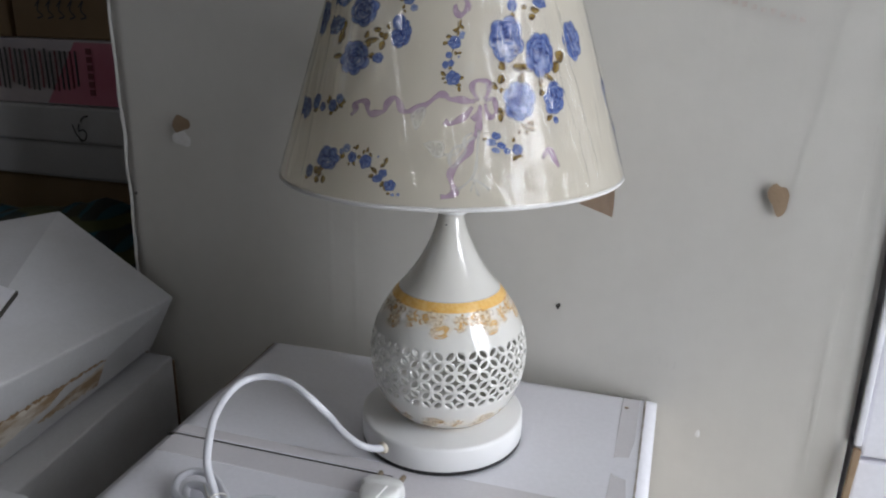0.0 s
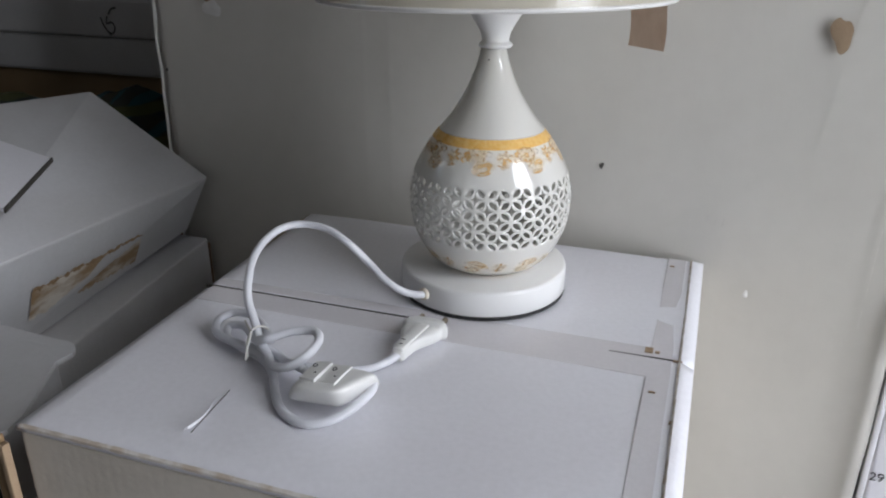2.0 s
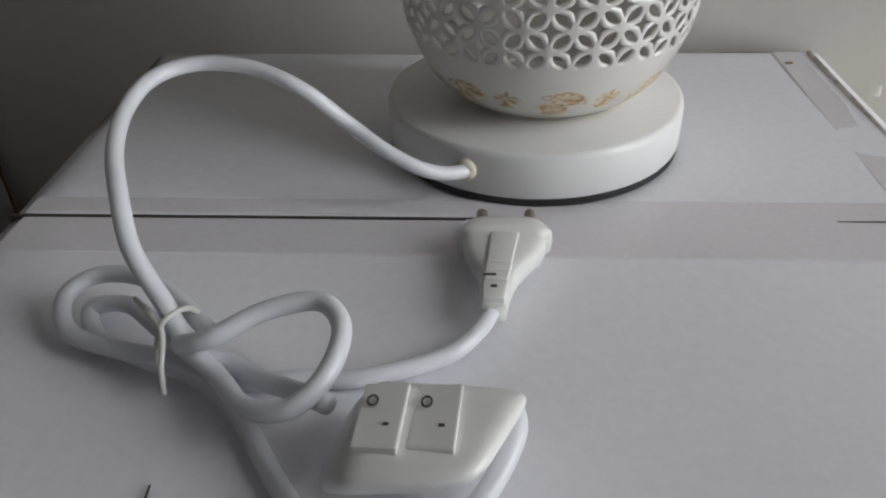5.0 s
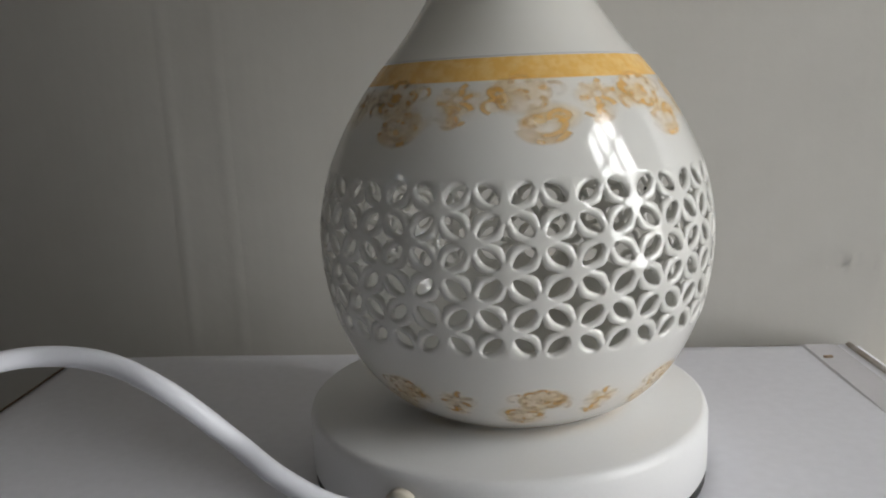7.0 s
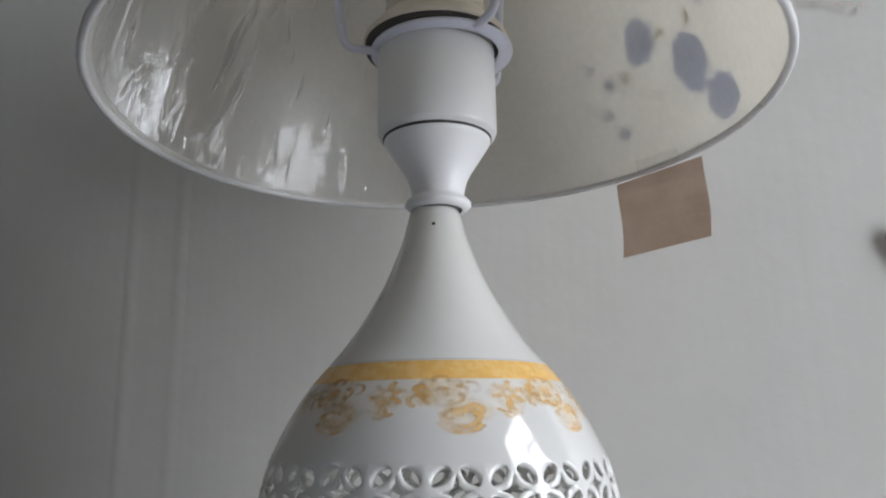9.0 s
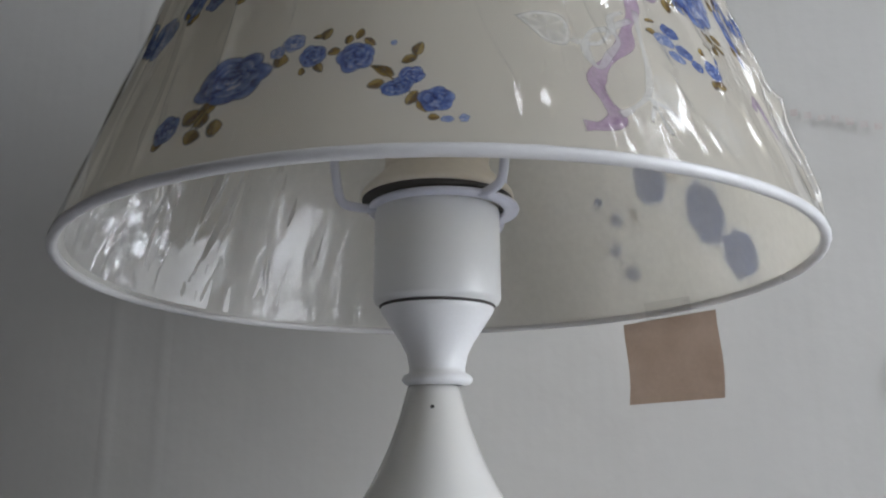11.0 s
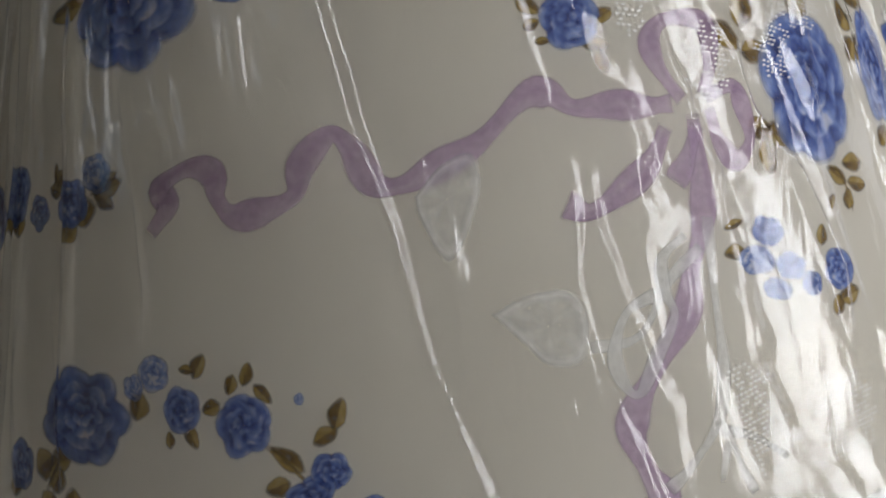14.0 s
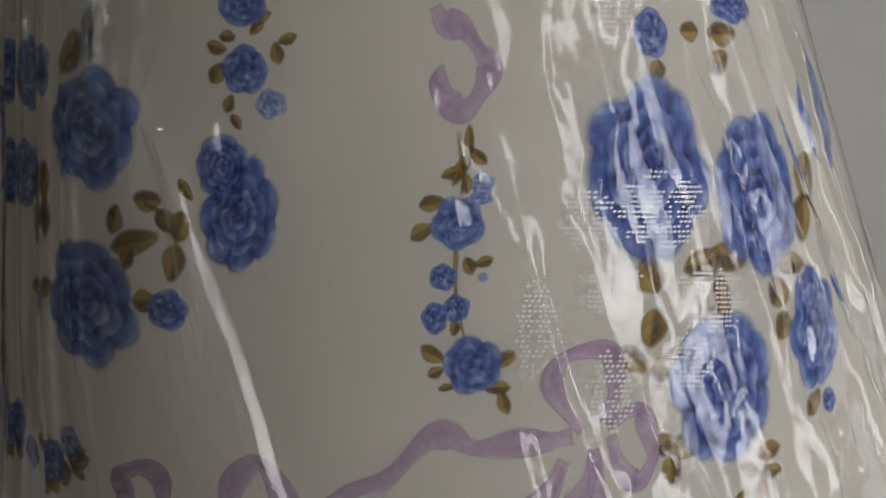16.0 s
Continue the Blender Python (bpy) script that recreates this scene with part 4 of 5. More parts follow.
for az in (190, 52, 300):
    c, s = math.cos(radians(az)), math.sin(radians(az))
    arm = [(0.027 * c, 0.027 * s, 0.2728), (0.033 * c, 0.033 * s, 0.2727), (0.0400 * c, 0.0400 * s, 0.2745), (0.0425 * c, 0.0425 * s, 0.2830), (0.0445 * c, 0.0445 * s, 0.30),
           (0.050 * c, 0.050 * s, 0.36), (0.058 * c, 0.058 * s, 0.42), (0.064 * c, 0.064 * s, 0.444)]
    part("arm", tube(arm, 0.0018, 10, 6), WIRE, carrier, "lilac-white coated wire arm", True)

# ---- the shade, its print and its wrapping ----
SX, SY, SZ, SR, SK, SH = -0.1066, 0.5393, 0.8445, 0.1341, 0.3115, 0.205
SHADE_AT = (SX - BX, SY - BY, SZ - TOP - 0.001)


def shade_point(az, z, lift=0.0):
    r = SR - SK * z + lift - 0.0045 * max(0.0, -math.cos(radians(az))) ** 2
    return Vector((r * math.cos(radians(az)), r * math.sin(radians(az)), z + 0.33 * lift + r * (0.010 * math.cos(radians(az)) - 0.010 * math.sin(radians(az)))))


def cone(lift, n=192, rows=24, z0=0.0, z1=SH):
    bm = bmesh.new()
    g = [[bm.verts.new(shade_point(360 * i / n, z0 + (z1 - z0) * k / rows, lift)) for i in range(n)] for k in range(rows + 1)]
    for a, b in zip(g, g[1:]):
        for i in range(n):
            bm.faces.new((a[i], a[(i + 1) % n], b[(i + 1) % n], b[i]))
    return bm


shade = part("shade", cone(0.0), FABRIC, lamp, "cream lampshade printed with blue roses and lilac ribbons", True)
shade.location = SHADE_AT
part("liner", cone(-0.0009), LINER, shade, "white inner liner", True)
for z, r in ((0.0, 0.0016), (SH, 0.0019)):
    part("rim", tube([shade_point(360 * i / 72, z, -0.0004) for i in range(73)], r, 10, 1), RIM, shade, "white rolled trim", True)


def on_cloth(az, z, x, y, layer=0.0):
    """A place on the cloth, x and y in millimetres from (az, z)."""
    zz = z + y * 0.001 * 0.945
    return shade_point(az + math.degrees(x * 0.001 / (SR - SK * zz)), zz, 0.00006 + 0.000012 * layer)


def blend(stops, v):
    v = min(0.999, max(0.0, v)) * (len(stops) - 1)
    i = int(v)
    return [p + (q - p) * (v - i) for p, q in zip(stops[i], stops[i + 1])]


def motif(name, az, z, w, h, turn, paint_at, outline, rings, sides, label, layer=0.0):
    """A soft-edged printed figure: rings round its centre, painted by paint_at(radius, angle)."""
    bm = bmesh.new()
    c, s = math.cos(radians(turn)), math.sin(radians(turn))
    rows, paint = [], []
    for i in range(rings + 1):
        q = max(0.01, i / rings)
        row = []
        for k in range(sides):
            a = 2 * math.pi * k / sides
            ox, oy = outline(a)
            px, py = 0.5 * w * ox * q, 0.5 * h * oy * q
            row.append(bm.verts.new(on_cloth(az, z, px * c - py * s, px * s + py * c, layer)))
            paint.append(paint_at(q, a))
        rows.append(row)
    for p, q in zip(rows, rows[1:]):
        for k in range(sides):
            j = (k + 1) % sides
            bm.faces.new((p[k], p[j], q[j], q[k]))
    return inked(name, bm, paint, CLOTH_INK, shade, label)


BLUES = ((0.026, 0.052, 0.22), (0.075, 0.14, 0.46), (0.155, 0.255, 0.63), (0.34, 0.45, 0.78), (0.68, 0.72, 0.86))
OCHRES = ((0.11, 0.06, 0.012), (0.245, 0.15, 0.025), (0.37, 0.25, 0.05), (0.47, 0.35, 0.12))
LILACS = ((0.40, 0.27, 0.44), (0.54, 0.405, 0.57), (0.64, 0.51, 0.66), (0.71, 0.61, 0.72))


def rose(az, z, w, h, turn, seed, pale=0.0, small=False):
    """A painted rose: rings of petals, light at their rims and dark where they overlap."""
    rnd = random.Random(seed)
    p1, p2, p3, lit = (rnd.uniform(0, 6.28) for _ in range(4))
    bands = ((0.60, 1.0, 5, p1), (0.30, 0.60, 4, p2), (0.0, 0.30, 3, p3)) if small else ((0.66, 1.0, 7, p1), (0.42, 0.66, 5, p2), (0.22, 0.42, 4, p3), (0.0, 0.22, 3, p1))

    def outline(a):
        k = 0.93 + 0.15 * abs(math.sin(0.5 * bands[0][2] * (a + p1))) ** 0.6 + 0.16 * noise.noise(Vector((math.cos(a) * 1.4, math.sin(a) * 1.4, seed)))
        return k * math.cos(a), k * math.sin(a)

    def paint_at(q, a):
        x, y = q * math.cos(a), q * math.sin(a)
        for r0, r1, n, ph in bands:
            wob = 0.05 * noise.noise(Vector((x * 2.2, y * 2.2, seed + 9)))
            if q + wob >= r0 or r0 == 0.0:
                f = min(1.0, max(0.0, (q + wob - r0) / (r1 - r0)))
                edge = abs((((a + ph) * n / 6.2832) % 1.0) - 0.5) * 2
                v = 0.22 + 0.34 * f - 0.26 * edge ** 5 + (0.05 if r0 > 0.5 else 0.0)
                break
        v = 0.36 + 1.55 * (v - 0.36)
        v += 0.36 * math.exp(-((x - 0.34 * math.cos(lit)) ** 2 + (y + 0.34) ** 2) / 0.045) - 0.24 * math.exp(-((x + 0.1) ** 2 + (y - 0.12) ** 2) / 0.03)
        v += 0.42 * noise.noise(Vector((x * 4.0, y * 4.0, seed))) + 0.20 * noise.noise(Vector((x * 11, y * 11, seed + 3))) + pale
        return (*blend(BLUES, v), (0.93 - 0.35 * pale) * min(1.0, max(0.0, (1.0 - q) / 0.13)) ** 0.8)
    return motif("printed_bud" if small else "printed_rose", az, z * 0.001, w, h, turn, paint_at, outline, 10 if small else 22, 32 if small else 84,
                 "printed small blue rose" if small else "printed blue rose", 1.0)


def leaf(az, z, size, wide, turn, seed):
    """A painted pointed leaf with a dark vein side."""
    def outline(a):
        return math.cos(a), math.sin(a) * (0.45 + 0.55 * abs(math.sin(a))) * (1 + 0.12 * math.sin(3 * a + seed))

    def paint_at(q, a):
        x, y = q * math.cos(a), q * math.sin(a)
        v = 0.48 + 0.30 * math.copysign(min(1.0, abs(y) * 4), math.sin(seed * 2.3) * y) + 0.12 * x + 0.40 * noise.noise(Vector((x * 2, y * 2, seed))) - 0.30 * math.exp(-(y / 0.10) ** 2)
        return (*blend(OCHRES, v), 0.9 * min(1.0, max(0.0, (1.0 - q) / 0.22)))
    return motif("printed_leaf", az, z * 0.001, size, wide, turn, paint_at, outline, 6, 16, "printed ochre leaf")


def ribbon(points, width, layer=0.0, label="printed lilac ribbon", stops=LILACS, name="printed_ribbon", cover=0.85):
    """A printed ribbon through (azimuth, height in mm), with soft borders, streaks and darker turns."""
    line = smooth_points([(a * 1.95, 0, z) for a, z in points], 8)
    bm = bmesh.new()
    rows, paint = [], []
    for i, p in enumerate(line):
        d = (line[min(i + 1, len(line) - 1)] - line[max(i - 1, 0)]).normalized()
        before = (line[max(i - 1, 0)] - line[max(i - 4, 0)]).normalized()
        bend = min(1.0, max(0.0, 1 - d.dot(before)) * 3) if i > 4 else 0.0
        w = 1.18 * width * (0.80 + 0.25 * math.sin(i * 0.31 + width)) / 2
        end = min(1.0, (min(i, len(line) - 1 - i) + 1.0) / 3)
        row = []
        for s in (-1, -0.72, -0.3, 0.1, 0.45, 0.76, 1):
            q = (p.x - d.z * w * s, p.z + d.x * w * s)
            row.append(bm.verts.new(shade_point(q[0] / 1.95, q[1] * 0.001, 0.00007 + 0.000012 * layer)))
            v = 0.55 + 0.45 * noise.noise(Vector((s * 1.8 + layer * 3, i * 0.09, width * 7))) + 0.22 * noise.noise(Vector((s * 5, i * 0.4, 2))) - 0.45 * bend - 0.12 * s
            paint.append((*blend(stops, v), 0.0 if abs(s) == 1 else cover * end))
        rows.append(row)
    for a, b in zip(rows, rows[1:]):
        for k in range(6):
            bm.faces.new((a[k], b[k], b[k + 1], a[k + 1]))
    return inked(name, bm, paint, CLOTH_INK, shade, label)


def woven_leaf(az, z, w, h, turn, seed):
    """A pearly woven figure: rows of short raised threads inside an uneven leaf outline."""
    rnd = random.Random(seed)
    bm = bmesh.new()
    c, s = math.cos(radians(turn)), math.sin(radians(turn))
    rows = max(4, int(h / 0.78))
    for j in range(rows):
        y = (j + 0.5) / rows * 2 - 1
        half = (1 - y * y) ** 0.45 * (0.84 + 0.16 * math.sin(j * 1.3 + seed))
        n = max(1, int(half * w / 0.86))
        for i in range(n):
            x = ((i + 0.5) / n * 2 - 1) * half
            if rnd.random() < 0.10 or abs(x - 0.15 * y) < 0.05 or noise.noise(Vector((x * 2.2, y * 2.2, seed))) < -0.32:
                continue
            px, py = x * w / 2, y * h / 2
            qx, qy = px * c - py * s, px * s + py * c
            ring = [bm.verts.new(on_cloth(az, z, qx + 0.38 * math.cos(k * 1.0472 + 0.1), qy + 0.18 * math.sin(k * 1.0472 + 0.1), 11.0)) for k in range(6)]
            bm.faces.new(ring)
    return part("woven_leaf", bm, DAMASK, shade, "pearly woven leaf figure")


# whites laid on to imitate the satin sheen of the woven leaves
SHEEN_WHITES = ((0.80, 0.80, 0.79), (0.87, 0.87, 0.86), (0.92, 0.92, 0.91))


def pearl_leaf(points, seed):
    """A filled leaf in the weave, its satin sheen painted white, brighter at its border and along its midrib."""
    ca, cz = sum(p[0] for p in points) / len(points), sum(p[1] for p in points) / len(points)
    line = smooth_points([(a, 0, z) for a, z in points + points[:1]], 6)[:-1]
    bm = bmesh.new()
    rows, paint = [], []
    for i in range(7):
        q = max(0.02, i / 6)
        row = []
        for k, p in enumerate(line):
            row.append(bm.verts.new(shade_point(ca + (p.x - ca) * q, (cz + (p.z - cz) * q) * 0.001, 0.00012)))
            v = 0.5 + 0.9 * noise.noise(Vector((q * 2, k * 0.5, seed)))
            paint.append((*blend(SHEEN_WHITES, v), 0.0 if i == 6 else (0.92 if i == 5 else 0.36 + 0.4 * max(0.0, math.sin(k * 0.9)) * q)))
        rows.append(row)
    for a, b in zip(rows, rows[1:]):
        for k in range(len(line)):
            j = (k + 1) % len(line)
            bm.faces.new((a[k], a[j], b[j], b[k]))
    return inked("pearl_leaf", bm, paint, CLOTH_INK, shade, "woven leaf with its satin sheen painted white")


# the print: azimuth in degrees, height in mm, width and height in mm, turn in degrees
ROSES = [(-109.0, 117.7, 23.1, 18.4, 0), (-109.8, 88.7, 23.8, 21.6, 8), (-92.7, 111.4, 8.6, 9.8, -4), (-91.4, 103.7, 11.5, 17.1, -17), (-53.6, 101.7, 22.0, 26.9, -13), (-40.7, 92.2, 21.7, 26.8, -16), (-50.5, 64.5, 21.2, 24.1, -20), (-37.0, 65.2, 15.8, 21.4, -23), (-122.9, 126.8, 18.8, 12.5, 1), (-124.4, 108.5, 17.6, 12.1, 7)]
ROSES += [(-112.9, 25.1, 19.9, 14.7, 6)]
ROSES += [(-132.9, 53.1, 13.7, 16.7, 81), (-138.0, 112.0, 18, 22, 0), (-22.0, 100.0, 20, 24, 0)]
BUDS = [(-89.8, 125.2, 7.0, 6.9, -5), (-99.3, 89.4, 7.9, 6.1, 2), (-72.2, 99.7, 7.5, 7.8, -10), (-74.1, 92.2, 3.9, 3.8, -7), (-75.2, 86.4, 3.7, 4.6, -8), (-73.3, 87.4, 3.6, 4.2, -14), (-72.7, 78.6, 8.4, 8.6, -10), (-37.8, 51.5, 4.5, 4.2, -26), (-50.2, 122.1, 6.6, 7.5, -9), (-37.5, 123.6, 10.6, 6.2, -8), (-89.6, 134.5, 7.4, 6.0, -6)]
BUDS += [(-103.3, 27.9, 6.1, 6.9, -3), (-98.4, 26.2, 8.3, 8.6, -3), (-92.4, 20.0, 5.6, 5.0, -3), (-93.8, 16.8, 7.1, 4.9, 20), (-89.9, 13.1, 7.4, 6.8, -2), (-120.6, 14.4, 8.4, 8.0, 81), (-125.6, 58.6, 9.0, 10.5, -14), (-121.0, 56.1, 6.6, 6.0, -13), (-115.8, 58.0, 8.0, 7.8, -13)]
BUDS += [(-59.4, 44.0, 6.0, 4.6, -16), (-57.9, 38.0, 6.0, 4.2, -17), (-56.2, 34.6, 4.1, 4.0, -18), (-52.9, 35.3, 6.8, 6.6, -17)]
PALE_BUDS = [(-87.5, 120.0, 4.7, 4.2, -5), (-69.6, 104.8, 3.4, 3.5, -7), (-70.0, 102.8, 3.4, 2.1, -7), (-70.8, 91.3, 1.5, 1.3, -6)]
PALE_BUDS += [(-105.8, 32.9, 5.6, 5.3, -6), (-107.6, 30.6, 3.9, 4.0, -5), (-94.4, 29.8, 1.5, 1.6, -1), (-88.9, 7.6, 2.8, 1.8, -1), (-87.3, 7.9, 2.2, 2.2, 0), (-112.9, 62.8, 6.9, 5.9, -14)]
PALE_BUDS += [(-61.0, 40.2, 6.3, 4.5, -16), (-59.7, 35.3, 5.7, 3.2, -19)]
for i, (a, z, w, h, turn) in enumerate(ROSES):
    rose(a, z, 1.08 * w, 1.08 * h, turn, 100 + i)
for i, (a, z, w, h, turn) in enumerate(BUDS):
    rose(a, z, 1.1 * w, 1.1 * h, turn, 200 + i, 0.0, True)
for i, (a, z, w, h, turn) in enumerate(PALE_BUDS):
    rose(a, z, 1.1 * w, 1.1 * h, turn, 250 + i, 0.28, True)
LEFT_LEAVES = [(-108.5, 132.8, 10.4, 6.0, 67), (-112.4, 129.9, 9.2, 5.8, 44), (-101.2, 106.6, 6.2, 3.5, -1), (-103.1, 99.8, 11.2, 4.3, 13), (-99.3, 103.5, 4.3, 3.4, -60), (-97.5, 102.6, 5.1, 4.4, 76), (-98.4, 96.9, 6.4, 4.4, 74), (-104.1, 97.1, 5.5, 3.0, 52), (-105.6, 103.3, 5.3, 3.9, 70), (-96.7, 108.2, 4.2, 2.0, -54), (-101.9, 90.5, 5.6, 3.8, 4), (-118.9, 107.4, 9.3, 6.5, 69), (-118.9, 100.8, 9.8, 6.5, 66), (-118.8, 89.1, 9.7, 3.9, 10)]
TOP_LEAVES = [(-92.5, 128.9, 3.5, 2.1, -22), (-92.6, 125.2, 3.7, 2.7, 51), (-91.3, 130.3, 2.7, 1.8, -7), (-88.3, 131.1, 2.8, 1.7, 34), (-86.5, 127.2, 3.4, 2.1, -83), (-85.4, 129.0, 3.1, 1.7, 13), (-87.7, 132.6, 3.1, 1.7, 13), (-91.6, 120.6, 2.9, 2.0, 67), (-91.0, 117.9, 2.7, 1.6, -60), (-114.1, 56.7, 5.4, 5.4, -75), (-111.8, 61.1, 6.9, 2.3, 31), (-117.9, 61.5, 4.2, 3.4, 62)]
SPRIG_LEAVES = [(-70.2, 111.2, 5.3, 1.5, 82), (-71.3, 107.4, 5.3, 1.9, 53), (-69.7, 109.0, 3.8, 1.9, -48), (-72.1, 107.1, 3.5, 1.9, 13), (-71.0, 105.3, 3.1, 1.7, 82), (-74.2, 103.2, 3.9, 2.4, 8), (-75.4, 99.2, 3.9, 2.4, 27), (-71.8, 93.3, 2.9, 2.1, -79), (-70.5, 93.5, 3.1, 1.7, 13), (-73.7, 84.5, 2.5, 1.6, 75), (-75.8, 81.1, 4.2, 2.5, -41), (-75.7, 78.3, 2.6, 1.8, 20), (-75.0, 75.8, 2.6, 1.2, 2), (-69.9, 78.6, 3.5, 2.3, 31), (-70.9, 74.5, 3.9, 2.2, -5), (-70.6, 72.2, 4.0, 2.0, -79)]
ROSE_LEAVES = [(-55.9, 85.9, 6.4, 5.4, -79), (-49.9, 84.8, 8.8, 5.3, -2), (-47.0, 84.2, 8.5, 4.6, -32), (-49.2, 78.2, 8.2, 5.3, 71), (-38.7, 78.2, 10.2, 4.2, -20), (-41.4, 74.7, 5.9, 6.2, 30), (-41.9, 68.9, 5.4, 4.7, 44), (-56.7, 77.7, 6.4, 4.8, 69), (-59.0, 73.8, 6.1, 3.8, -51), (-56.3, 70.9, 6.2, 3.9, -2), (-31.4, 90.5, 10.0, 7.6, 45), (-34.4, 84.1, 9.1, 6.7, 53), (-50.4, 116.3, 3.7, 3.0, 72), (-45.2, 121.2, 4.3, 3.4, -9), (-40.3, 119.5, 7.6, 4.2, -9), (-42.0, 115.2, 6.1, 4.1, 19)]
BOW_LEAVES = [(-57.8, 59.3, 4.2, 3.7, 6), (-56.0, 57.6, 6.4, 4.2, -20), (-57.5, 54.9, 6.3, 3.5, 79), (-47.5, 50.6, 5.9, 3.2, -7), (-50.1, 49.4, 5.4, 2.8, -38), (-47.6, 47.1, 5.5, 2.6, -16), (-49.4, 45.2, 3.7, 2.8, 58), (-40.2, 53.2, 6.0, 3.5, 28)]
SIDE_LEAVES = [(-62.4, 46.0, 3.7, 1.5, 10), (-62.8, 42.1, 3.7, 2.3, 2), (-52.5, 31.0, 5.5, 3.1, 6), (-54.0, 30.1, 3.5, 2.7, 63), (-53.9, 41.2, 3.5, 2.4, 66), (-51.7, 45.6, 3.2, 1.6, 43)]
GARLAND_LEAVES = [(-107.1, 27.9, 4.5, 4.0, 77), (-104.2, 23.5, 2.6, 1.7, 97), (-102.4, 24.2, 3.9, 2.3, -58), (-102.0, 34.3, 4.0, 2.6, 65), (-103.0, 33.7, 2.6, 1.5, -4), (-100.9, 28.5, 3.2, 2.5, 22), (-99.4, 31.8, 3.1, 2.1, 75), (-98.2, 33.3, 3.6, 2.1, 73), (-97.0, 30.6, 3.8, 2.0, -44), (-91.8, 27.7, 4.6, 2.7, 72), (-92.7, 24.7, 4.1, 2.5, 30), (-95.3, 21.6, 5.8, 2.8, -34), (-96.0, 17.8, 4.0, 2.8, 20), (-92.3, 13.5, 4.6, 2.7, 61), (-91.3, 11.2, 4.1, 2.2, -63), (-90.2, 8.1, 2.6, 1.9, -1)]
GARLAND_LEFT = [(-117.2, 16.0, 5.5, 5.3, 40), (-115.2, 17.2, 6.3, 4.2, 27), (-115.4, 14.2, 4.7, 4.8, 69), (-116.1, 9.9, 4.6, 5.4, 71), (-113.3, 11.1, 5.5, 4.5, 97), (-121.3, 10.4, 4.0, 3.8, 91), (-125.2, 54.1, 5.6, 5.7, 100), (-118.4, 62.5, 4.0, 1.6, 106), (-118.4, 59.9, 3.7, 3.0, -14), (-115.8, 53.2, 4.4, 3.5, 37), (-111.3, 60.2, 6.7, 2.9, 23), (-111.7, 58.5, 5.4, 2.7, -28)]
for k, sprig in enumerate((LEFT_LEAVES, TOP_LEAVES, SPRIG_LEAVES, ROSE_LEAVES, BOW_LEAVES, SIDE_LEAVES, GARLAND_LEAVES, GARLAND_LEFT)):
    for i, (a, z, w, h, turn) in enumerate(sprig):
        leaf(a, z, 1.15 * w, 1.2 * h, turn, 300 + 40 * k + i)
for pts in ([(-101.5, 106.0), (-99.0, 104.0), (-97.8, 99.0)], [(-71.0, 113.0), (-71.2, 107.0), (-71.6, 103.5)], [(-96.8, 23.5), (-95.0, 20.5), (-92.2, 14.5)],
            [(-116.6, 12.0), (-115.4, 16.5), (-114.6, 19.5)], [(-50.2, 51.0), (-49.3, 47.5), (-49.2, 43.0)], [(-57.6, 60.5), (-57.4, 56.5), (-57.5, 52.5)], [(-72.6, 97.0), (-73.2, 90.0), (-73.0, 82.0)]):
    ribbon(pts, 0.8, 0.0, "printed ochre stem", OCHRES, "printed_stem", 0.7)
ribbon([(-71.5, 131.1), (-70.9, 128.6), (-69.2, 127.4), (-68.0, 123.9), (-67.4, 121.3), (-68.6, 117.9), (-70.3, 115.8), (-71.9, 117.9), (-72.4, 120.0), (-71.2, 120.7)], 4.2)
ribbon([(-106.5, 53.2), (-104.8, 57.5), (-105.7, 60.0), (-103.1, 62.7), (-100.9, 61.8), (-100.4, 58.1), (-99.0, 55.5), (-96.6, 56.1), (-94.3, 57.9), (-93.6, 62.2), (-91.4, 65.9), (-89.9, 63.7), (-88.5, 58.8), (-86.5, 58.0), (-83.8, 60.0), (-80.6, 62.9), (-77.2, 68.1), (-75.2, 68.5), (-73.4, 66.0), (-70.2, 65.7), (-67.6, 64.9), (-65.4, 64.8)], 4.2)
ribbon([(-64.5, 65.0), (-66.1, 70.5), (-66.3, 74.5), (-64.5, 77.1), (-61.1, 76.0), (-61.2, 70.4), (-62.6, 65.3)], 3.6, 1)
ribbon([(-62.6, 65.0), (-59.7, 66.1), (-59.0, 62.3), (-59.1, 57.6), (-60.8, 55.1), (-62.0, 58.4), (-62.3, 63.6)], 3.4, 1)
ribbon([(-66.4, 61.7), (-68.2, 56.9), (-70.8, 53.5), (-73.4, 51.3), (-75.1, 53.0)], 4.0, 2)
ribbon([(-63.7, 61.2), (-65.2, 56.5), (-66.6, 53.5)], 3.6, 2)
ribbon([(-63.9, 62.9), (-64.4, 52.5), (-65.0, 47.0), (-66.6, 41.0), (-67.6, 35.3), (-69.9, 30.0), (-72.2, 24.6), (-73.0, 20.2), (-72.3, 15.0), (-71.6, 10.8), (-73.4, 8.2), (-75.6, 7.8)], 4.2, 2)
ribbon([(-44.9, 28.8), (-42.2, 33.5), (-40.4, 27.2), (-39.2, 22.4)], 4.2)
for i, (a, z, w, h, turn) in enumerate([(-60.8, 96.5, 10.9, 9.9, -13), (-59.9, 85.5, 13.0, 9.8, -14), (-67.2, 82.3, 6.9, 16.0, -12), (-53.2, 95.2, 19.4, 13.2, -14), (-50.2, 78.8, 18.2, 11.4, -18), (-53.8, 70.5, 10.7, 10.3, -19), (-61.6, 70.1, 9.7, 13.9, -14), (-54.4, 125.7, 9.4, 9.1, -8)]):
    woven_leaf(a, z * 0.001, w, h, turn, 40 + i)
